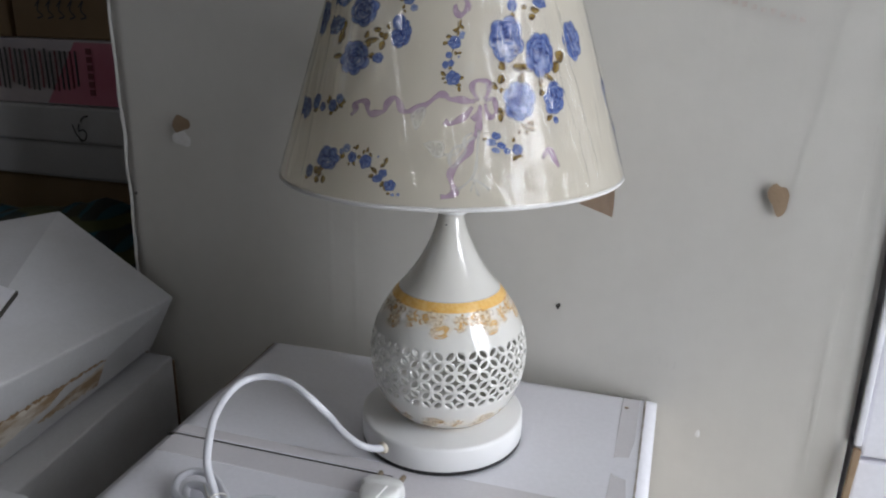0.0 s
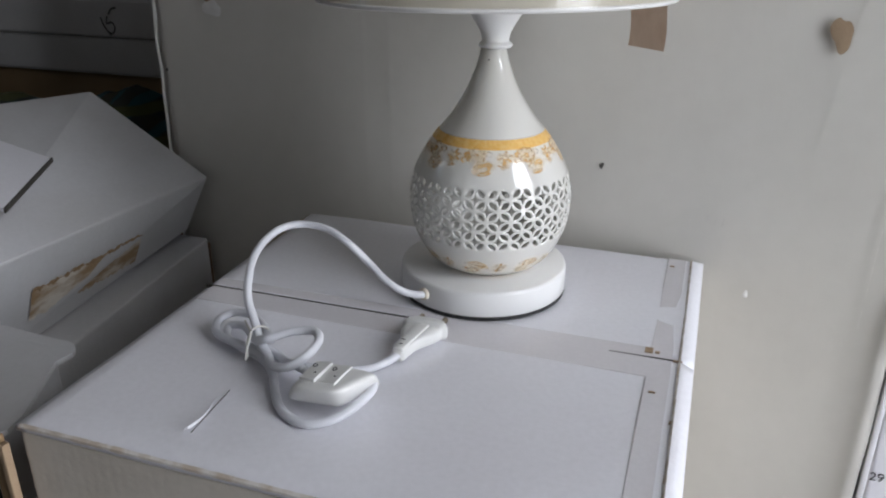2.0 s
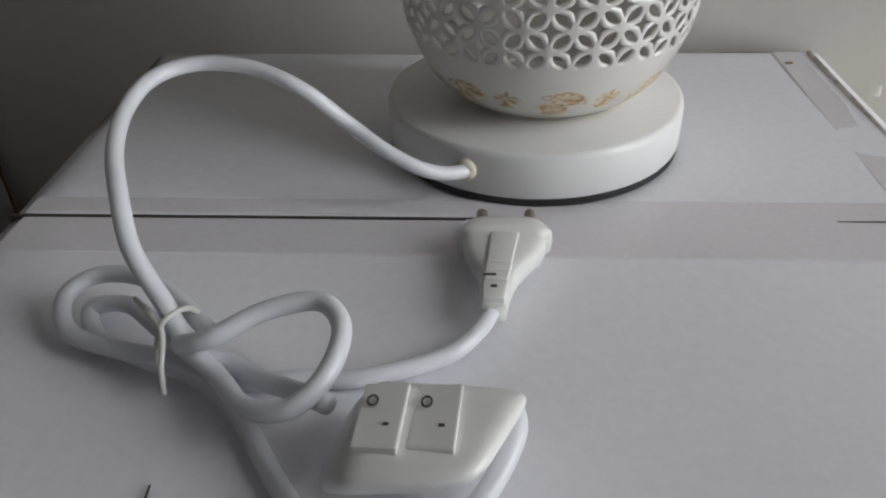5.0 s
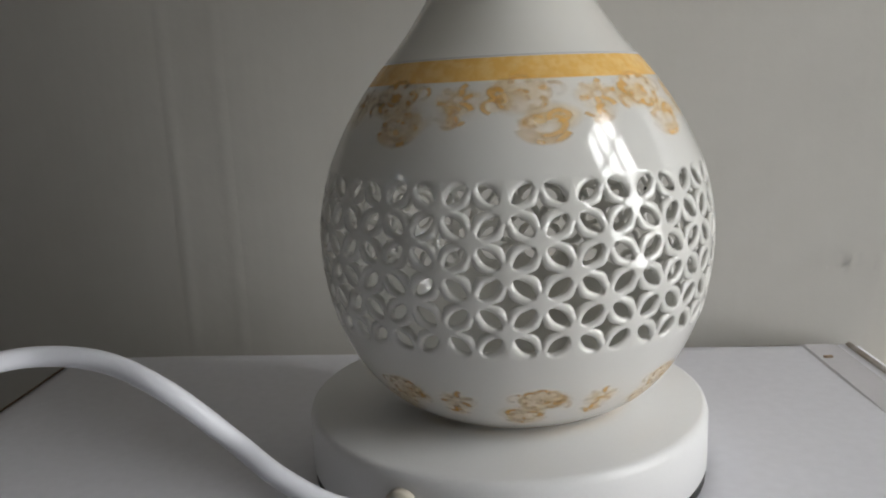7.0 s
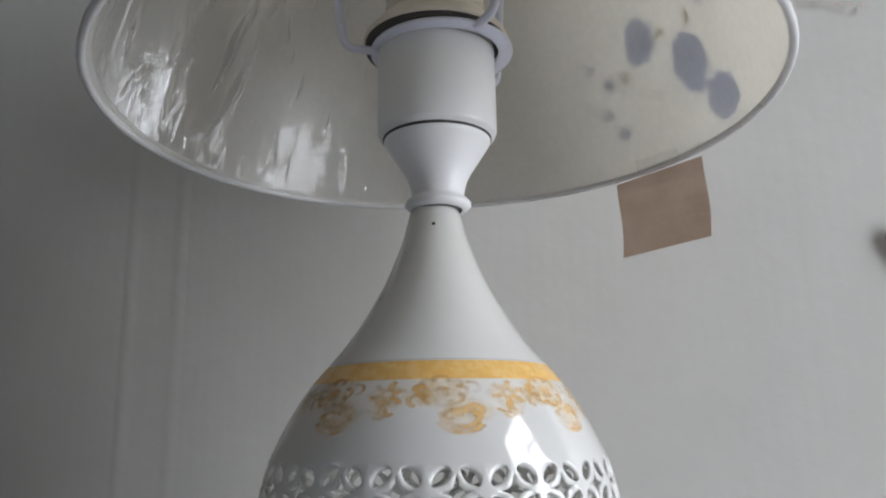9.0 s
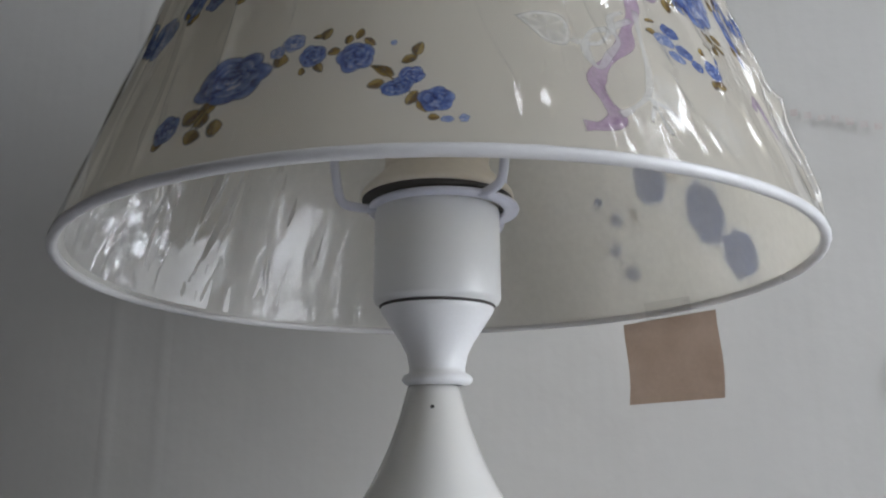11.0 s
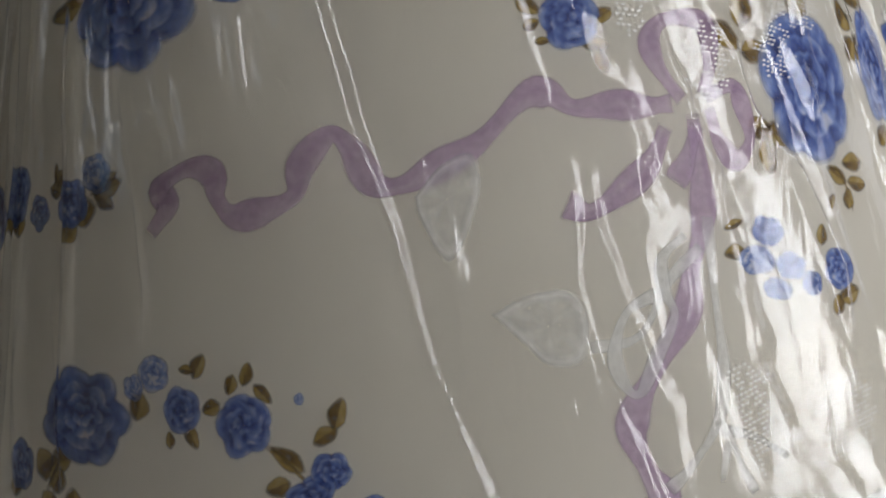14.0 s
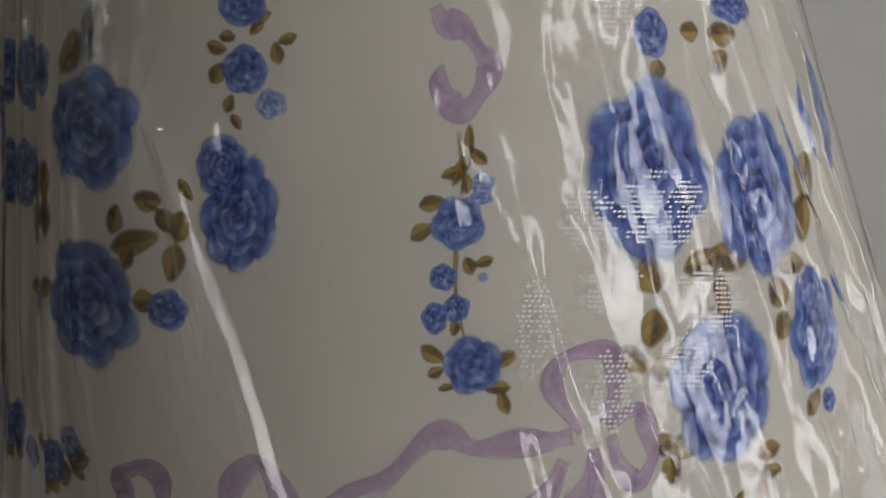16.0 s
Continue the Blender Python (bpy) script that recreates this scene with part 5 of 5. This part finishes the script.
woven_leaf(-64.0, 0.018, 13, 18, 10, 60)
woven_leaf(-56.0, 0.014, 15, 15, 0, 61)
pearl_leaf([(-81.3, 39.3), (-78.8, 41.4), (-75.7, 41.2), (-74.6, 37.8), (-75.2, 31.3), (-77.7, 31.1), (-79.3, 34.6)], 1)
pearl_leaf([(-85.7, 56.3), (-83.5, 60.5), (-81.1, 61.4), (-81.0, 55.3), (-83.5, 46.5), (-85.4, 52.8)], 2)
# stems and outlines whose sheen is likewise painted white
for pts, w in (([(-75.0, 32.9), (-71.4, 33.3), (-68.7, 39.8), (-65.5, 44.0)], 1.7),
               ([(-69.5, 38.7), (-72.0, 36.8), (-73.3, 31.7), (-73.0, 27.3), (-72.0, 25.6), (-70.4, 30.1), (-68.6, 35.1), (-69.0, 38.9), (-68.7, 43.3), (-66.6, 46.0)], 2.0),
               ([(-64.5, 48.1), (-65.2, 36.7), (-65.6, 27.3), (-66.8, 19.6), (-69.4, 14.3), (-71.2, 11.9)], 1.9), ([(-66.8, 19.6), (-66.1, 15.7), (-65.7, 11.8), (-65.1, 8.4)], 1.3),
               ([(-66.5, 18.1), (-64.2, 15.7), (-62.1, 11.7)], 1.3), ([(-66.4, 16.4), (-67.4, 11.1)], 1.1)):
    ribbon(pts, w, 4, "leaf outline with its satin sheen painted white", SHEEN_WHITES, "leaf_outline", 0.8)
# the same print goes on round the far half of the shade
for i, (a, z, w, h) in enumerate([(16.0, 36.0, 24, 30), (10.0, 15.0, 24, 22), (29.0, 58.0, 20, 24), (4.0, 62.0, 18, 22), (120.0, 100.0, 22, 26), (150.0, 60.0, 22, 26), (95.0, 110.0, 20, 24), (175.0, 100.0, 20, 24), (10, 110, 20, 24)]):
    rose(a, z, w, h, 0, 500 + i)
for i, (a, z, d) in enumerate([(40.0, 20.0, 8), (43.0, 32.0, 7), (41.0, 46.0, 7), (45.0, 56.0, 6), (130.0, 30.0, 8), (140.0, 26.0, 7), (170.0, 30.0, 8), (108.0, 60.0, 8)]):
    rose(a, z, d, d, 0, 600 + i, 0.0, True)
for i, (a, z) in enumerate([(22.0, 56.0), (36.0, 46.0), (12.0, 54.0), (132.0, 80.0), (158.0, 74.0)]):
    leaf(a, z, 9, 5, 60 * i, 700 + i)
ribbon([(80.0, 60.0), (92.0, 66.0), (105.0, 58.0), (118.0, 64.0)], 4.6)

CREASES = [([(-97.2, 121.7), (-94.8, 109.4), (-93.4, 97.0), (-91.5, 83.6), (-89.5, 66.0), (-87.2, 52.0), (-85.4, 32.8), (-82.7, 15.0)], 1.3, 1.3), ([(-62.5, 114.6), (-59.5, 102.3), (-56.7, 93.0), (-49.3, 81.2)], 1.1, 1.1), ([(-46.6, 110.7), (-44.9, 92.8), (-43.3, 71.9)], 1.2, 1.2), ([(-84.3, 107.7), (-83.7, 94.0), (-81.6, 74.9)], 0.4, 1.0), ([(-98.3, 84.6), (-97.7, 71.6), (-93.5, 59.1)], 0.6, 1.0), ([(-96.7, 84.5), (-94.0, 71.8), (-91.0, 50.8)], 0.5, 1.0), ([(-64.9, 67.8), (-63.6, 55.7), (-61.5, 42.8)], 1.0, 1.3), ([(-58.1, 54.4), (-55.1, 38.1)], 0.9, 1.2), ([(-66.5, 85.9), (-65.8, 68.3), (-64.3, 54.5)], 1.2, 1.4), ([(-75.0, 50.1), (-75.5, 43.0), (-73.8, 23.6), (-71.7, 5.6)], 1.5, 1.6), ([(-73.3, 49.7), (-70.9, 27.2), (-68.3, 19.9)], 1.0, 1.3)]
CREASES += [([(-65.9, 76.1), (-64.8, 63.0), (-63.4, 53.3)], 0.9, 1.2), ([(-59.3, 61.2), (-55.7, 52.4), (-53.9, 35.2)], 1.0, 1.3), ([(-111.7, 104.4), (-109.8, 78.9), (-106.2, 45.6)], 0.5, 1.0), ([(-106.7, 81.3), (-101.3, 47.3)], 0.45, 1.0), ([(-112.5, 123.8), (-111.8, 114.2), (-110.4, 80.7)], 0.8, 1.2), ([(-118.0, 150), (-116.0, 90), (-114.0, 20)], 1.0, 1.4), ([(-126.0, 150), (-124.0, 70), (-123.0, 10)], 1.3, 1.4), ([(-136.0, 150), (-134.0, 60), (-133.0, 5)], 1.2, 1.6)]
CREASES += [([(-41.0, 140), (-36.0, 90), (-31.0, 40), (-29.0, 8)], 1.3, 1.5), ([(-32.0, 140), (-28.0, 80), (-23.0, 20)], 1.4, 1.6), ([(-79.0, 60), (-76.0, 45), (-74.5, 20), (-73, 4)], 0.6, 1.2)]
# crossing folds where the film is bunched: centre azimuth, height, direction, half length in mm
FOLD_RND = random.Random(14)
FOLDS = [(FOLD_RND.uniform(-74, -28), FOLD_RND.uniform(4, 140), FOLD_RND.uniform(15, 165), FOLD_RND.uniform(9, 24), FOLD_RND.uniform(0.0004, 0.0010), FOLD_RND.uniform(1.8, 5.0)) for _ in range(85)]


def film_sheet(z0, z1, side, n_az, n_z, seed, a0=-180.0, a1=180.0, depth=1.0):
    """Crinkled film: long raised creases, fan-like pleats and small puckers over the shade's face."""
    az = np.linspace(a0, a1, n_az + 1)
    zz = np.linspace(z0, z1, n_z + 1)
    A, Z = np.meshgrid(az, zz)
    R = SR - SK * Z
    lift = np.full(A.shape, 0.0013)
    for pts, amp, width in CREASES:
        ps = sorted(pts, key=lambda p: p[1])
        line = np.interp(Z * 1000, [p[1] for p in ps], [p[0] for p in ps])
        lo, hi = ps[0][1], ps[-1][1]
        fade = np.clip((Z * 1000 - lo + 12) / 14, 0, 1) * np.clip((hi + 12 - Z * 1000) / 14, 0, 1)
        d = np.radians(A - line) * R * 1000
        if -106.0 < ps[len(ps) // 2][0] < -57.0:
            # a folded-over pleat: a slow rise on one side and a flat facet falling away on the other
            w = 1.6 * amp * (0.8 + 0.25 * np.sin(Z * 90 + amp))
            slope = np.clip(np.tan(np.radians(-42.0 - line)), 0.3, 1.25)
            lift += (0.045 * np.maximum(Z - 0.004, 0.0) + 0.0024 * ((Z - 0.068) / 0.068) ** 2) * np.exp(-(d / 8.0) ** 2) * fade * (1.25 < amp < 1.4)
            lift += 0.001 * w * slope * fade * np.where(d > 0, np.clip(1 - (np.maximum(d, 0) / w) ** 1.35, 0, 1), np.exp(np.minimum(d, 0) / 2.5))
            continue
        lift += 0.0017 * amp * fade * (np.exp(-(d / (0.85 * width)) ** 2) + 0.2 * np.exp(-((d - 3.0) / (2.2 * width)) ** 2))
    for fa, fz, way, half, high, wide in FOLDS:
        px, py = np.radians(A - fa) * R * 1000, Z * 1000 - fz
        along = px * math.cos(radians(way)) + py * math.sin(radians(way))
        across = py * math.cos(radians(way)) - px * math.sin(radians(way))
        lift += high * np.clip(1 - np.abs(across) / wide, 0, 1) * np.clip(1.25 * (1 - np.abs(along) / half), 0, 1)
    rs = np.random.RandomState(seed)
    for k in range(26):
        f, s, ph, am = rs.uniform(14, 70), rs.uniform(-90, 90), rs.uniform(0, 6.28), rs.uniform(0.00008, 0.00032)
        lift += am * (1 - 2 * np.abs(np.sin(np.radians(A) * f * 0.5 + s * Z + ph))) * (0.5 + 0.5 * np.sin(np.radians(A) * rs.uniform(1, 5) + rs.uniform(0, 6.28) + 30 * Z))
    edge = np.clip((Z - z0) / 0.012, 0.0, 1.0)
    lift = np.maximum((0.0011 + (lift - 0.0011) * edge) * depth, 0.0009) * side
    if side < 0:
        lift -= 0.0012
    verts = []
    for j in range(n_z + 1):
        for i in range(n_az + 1):
            verts.append(shade_point(az[i], zz[j], lift[j, i]))
    faces = [(j * (n_az + 1) + i, j * (n_az + 1) + i + 1, (j + 1) * (n_az + 1) + i + 1, (j + 1) * (n_az + 1) + i) for j in range(n_z) for i in range(n_az)]
    me = bpy.data.meshes.new("film")
    me.from_pydata([tuple(v) for v in verts], [], faces)
    me.shade_smooth()
    me.materials.append(FILM if side > 0 else FILM_INSIDE)
    ob = new("film", me)
    ob.parent = shade
    ob.visible_shadow = False
    return tagged(ob, "clear crinkled wrapping film")


film_sheet(0.0004, SH + 0.002, 1, 1500, 110, 3, -168.0, 12.0)
film_sheet(0.0004, SH + 0.002, 1, 420, 40, 3, 12.0, 192.0)
film_sheet(0.003, 0.110, -1, 420, 40, 5, 92.0, 214.0, depth=1.35)


def tag_card():
    """A square of brown card hanging from the shade's rim."""
    bm = bmesh.new()
    a, b = Vector((-0.0130, 0.6280, 0)), Vector((0.0185, 0.5890, 0))
    g = []
    for j in range(7):
        row = []
        for i in range(9):
            p = a.lerp(b, i / 8)
            z = 0.8015 + 0.0385 * j / 6
            row.append(bm.verts.new((p.x + 0.0008 * math.sin(j * 0.8), p.y, z + 0.0015 * i / 8)))
        g.append(row)
    for p, q in zip(g, g[1:]):
        for i in range(8):
            bm.faces.new((p[i], p[i + 1], q[i + 1], q[i]))
    bmesh.ops.solidify(bm, geom=bm.faces[:], thickness=0.0006)
    return bm


CARD = material("brown_card", (0.64, 0.54, 0.46), 0.7, (0.57, 0.47, 0.39), 60, 6, 0.0002, 500)
card = part("card_tag", tag_card(), CARD, lamp, "plain brown card tag")
card.location = (-BX, -BY, -TOP - 0.001)


def card_tab():
    """A strip of clear film that holds the card to the rim."""
    bm = bmesh.new()
    a, b = Vector((-0.0050, 0.6182, 0)), Vector((0.0105, 0.5990, 0))
    g = []
    for j in range(5):
        g.append([bm.verts.new((a.lerp(b, i / 4).x - 0.0012 * j / 4, a.lerp(b, i / 4).y - 0.0016 * j / 4, 0.8365 + 0.0125 * j / 4)) for i in range(5)])
    for p, q in zip(g, g[1:]):
        for i in range(4):
            bm.faces.new((p[i], p[i + 1], q[i + 1], q[i]))
    bmesh.ops.solidify(bm, geom=bm.faces[:], thickness=0.0002)
    return bm


tab = part("film_tab", card_tab(), FILM, card, "clear film strip")
tab.visible_shadow = False

# ---- the cord, switch and plug ----
cord = thing("power_cord", "white cord looped and tied on the carton, with switch and plug", "power cord", (0, 0, 0))
EXIT = (-0.1428, 0.4848, 0.6155)
part("cable", tube([(-0.1385, 0.4940, 0.6155), EXIT, (-0.152, 0.479, 0.6170), (-0.163, 0.475, 0.6225), (-0.177, 0.477, 0.630), (-0.190, 0.482, 0.638), (-0.207, 0.480, 0.6540), (-0.228, 0.486, 0.6610), (-0.250, 0.4865, 0.6625), (-0.2640, 0.475, 0.6615),
                   (-0.2665, 0.452, 0.6590), (-0.2600, 0.424, 0.6565), (-0.2510, 0.402, 0.6510), (-0.2430, 0.386, 0.6410), (-0.2320, 0.376, 0.6280), (-0.2240, 0.368, 0.6180), (-0.2130, 0.360, 0.6130),
                   (-0.2000, 0.3440, 0.6170), (-0.1860, 0.3400, 0.6210), (-0.1765, 0.3490, 0.6260), (-0.1745, 0.3640, 0.6300), (-0.1830, 0.3745, 0.6310), (-0.1990, 0.3720, 0.6290), (-0.2140, 0.3640, 0.6250), (-0.2260, 0.3660, 0.6200)], 0.0031), CABLE, cord, "white round cable", True)
part("cable", tube([(-0.2160, 0.3700, 0.6200), (-0.2340, 0.3880, 0.6200), (-0.2540, 0.4040, 0.6170), (-0.2720, 0.4080, 0.6140), (-0.2800, 0.3990, 0.6110), (-0.2730, 0.3850, 0.6080), (-0.2540, 0.3770, 0.6080), (-0.2320, 0.3700, 0.6100), (-0.2180, 0.3660, 0.6070),
                   (-0.2040, 0.3660, 0.6050), (-0.1880, 0.3690, 0.6045), (-0.1740, 0.3690, 0.6045), (-0.1560, 0.3750, 0.6045), (-0.1430, 0.3815, 0.6055), (-0.1350, 0.3910, 0.6070), (-0.1306, 0.4005, 0.6082)], 0.0031), CABLE, cord, "white round cable", True)
part("cable", tube([(-0.2180, 0.3640, 0.6140), (-0.2380, 0.3800, 0.6140), (-0.2560, 0.3960, 0.6110), (-0.2700, 0.3970, 0.6080), (-0.2640, 0.3860, 0.6045), (-0.2440, 0.3760, 0.6045), (-0.2240, 0.3680, 0.6045), (-0.2070, 0.3540, 0.6045), (-0.1930, 0.3340, 0.6040), (-0.1800, 0.3180, 0.6040), (-0.1640, 0.3090, 0.6040),
                   (-0.1500, 0.3090, 0.6050), (-0.1370, 0.3170, 0.6080), (-0.1280, 0.3290, 0.6130), (-0.1240, 0.3400, 0.6170), (-0.1270, 0.3480, 0.6190)], 0.0031), CABLE, cord, "white round cable", True)
part("cable", tube([(-0.2240, 0.3700, 0.6130), (-0.2120, 0.3680, 0.6110), (-0.2000, 0.3600, 0.6120), (-0.1880, 0.3520, 0.6160), (-0.1760, 0.3440, 0.6190)], 0.0031), CABLE, cord, "white round cable", True)
TIE = material("white_twist_tie", (0.74, 0.73, 0.70), 0.5)
part("twist_tie", tube([(-0.2330, 0.3640, 0.6060), (-0.2330, 0.3655, 0.6180), (-0.2300, 0.3700, 0.6265), (-0.2240, 0.3770, 0.6250), (-0.2210, 0.3800, 0.6120)], 0.0009, 8), TIE, cord, "white twist tie", True)
part("twist_tie", tube([(-0.2450, 0.3830, 0.6240), (-0.2380, 0.3750, 0.6255), (-0.2305, 0.3670, 0.6240), (-0.2300, 0.3600, 0.6160), (-0.2300, 0.3570, 0.6080)], 0.0009, 8), TIE, cord, "white twist tie end", True)
part("grommet", tube([(-0.1434, 0.4836, 0.6155), (-0.1422, 0.4862, 0.6155), (-0.1412, 0.4884, 0.6155)], 0.0050, 16, 2), HOLDER, cord, "cream grommet", True)

switch = part("switch_body", hexa([(-0.1790, 0.3200, 0.6080), (-0.1390, 0.3240, 0.6080), (-0.1225, 0.3590, 0.6080), (-0.1730, 0.3560, 0.6080),
                                  (-0.1690, 0.3110, 0.6270), (-0.1330, 0.3090, 0.6305), (-0.1180, 0.3400, 0.6305), (-0.1620, 0.3470, 0.6290)], 0.0082, 6), PLASTIC, cord, "white plastic inline switch body", True)
for cx, cy in ((-0.1595, 0.3310), (-0.1455, 0.3310)):
    rk = part("rocker", hexa([(cx - 0.0062, cy - 0.0105, 0.6240), (cx + 0.0058, cy - 0.0125, 0.6240), (cx + 0.0072, cy + 0.0105, 0.6240), (cx - 0.0050, cy + 0.0115, 0.6240),
                              (cx - 0.0062, cy - 0.0105, 0.6293), (cx + 0.0058, cy - 0.0125, 0.6312), (cx + 0.0072, cy + 0.0105, 0.6308), (cx - 0.0050, cy + 0.0115, 0.6288)], 0.0006), PLASTIC, switch, "white rocker")
    part("mark", tube([(cx - 0.002 + 0.0013 * math.cos(a * 0.63), cy + 0.004 + 0.0018 * math.sin(a * 0.63), 0.63035) for a in range(11)], 0.0003, 6, 2), INK, rk, "printed ring")
    part("mark", block(cx + 0.0015, cx + 0.0030, cy - 0.0045, cy - 0.0038, 0.6302, 0.6309), INK, rk, "printed dash")


def plug_x(y):
    return -0.1262 - 0.0043 * min(1.0, max(0.0, (0.438 - y) / 0.036))


def plug_body():
    """A flat two-pin plug: wide head that narrows to a ribbed tail."""
    bm = bmesh.new()
    secs = [(0.4498, 0.0134, 0.0058), (0.4494, 0.0143, 0.0066), (0.4468, 0.0158, 0.0071), (0.4428, 0.0183, 0.0073), (0.4412, 0.0181, 0.0071), (0.4408, 0.0156, 0.0057), (0.4360, 0.0157, 0.0057), (0.4300, 0.0140, 0.0056), (0.4235, 0.0103, 0.0054),
            (0.4185, 0.0076, 0.0052), (0.4130, 0.0062, 0.0050), (0.4060, 0.0054, 0.0047), (0.4000, 0.0050, 0.0044), (0.3975, 0.0046, 0.0040)]
    rings = []
    for y, w, h in secs:
        ring = []
        for k in range(20):
            a = 2 * math.pi * k / 20
            c, s = math.cos(a), math.sin(a)
            ring.append(bm.verts.new((plug_x(y) + w * math.copysign(abs(c) ** 0.5, c), y, 0.6082 + h * math.copysign(abs(s) ** 0.5, s))))
        rings.append(ring)
    for a, b in zip(rings, rings[1:]):
        for k in range(20):
            j = (k + 1) % 20
            bm.faces.new((a[k], a[j], b[j], b[k]))
    bm.faces.new(rings[0][::-1])
    bm.faces.new(rings[-1])
    bmesh.ops.recalc_face_normals(bm, faces=bm.faces[:])
    return bm


plug = part("plug_body", plug_body(), PLASTIC, cord, "white moulded two-pin plug", True)
for x in (-0.1352, -0.1160):
    part("pin", tube([(x, 0.4490, 0.6085), (x, 0.4550, 0.6085), (x, 0.4606, 0.6085), (x, 0.4614, 0.6085)], 0.0022, 14, 3), BRASS, plug, "dull metal pin", True)
for y0, y1, w0, w1 in ((0.4385, 0.4196, 0.0058, 0.0050), (0.4188, 0.4142, 0.0053, 0.0049), (0.4134, 0.4092, 0.0050, 0.0046), (0.4084, 0.3985, 0.0050, 0.0042)):
    a, b = plug_x(y0), plug_x(y1)
    part("rib", hexa([(b - w1, y1, 0.6090), (b + w1, y1, 0.6090), (a + w0, y0, 0.6090), (a - w0, y0, 0.6090),
                      (b - w1 + 0.0006, y1, 0.6146), (b + w1 - 0.0006, y1, 0.6146), (a + w0 - 0.0006, y0, 0.6149), (a - w0 + 0.0006, y0, 0.6149)], 0.0005), PLASTIC, plug, "raised moulded rib", True)
part("slot", block(-0.1338, -0.1296, 0.4108, 0.4115, 0.6142, 0.6152), DARK_SEAM, plug, "dark moulded slot")
part("slot", block(-0.1314, -0.1292, 0.4040, 0.4052, 0.6142, 0.6150), DARK_SEAM, plug, "dark moulded hole")
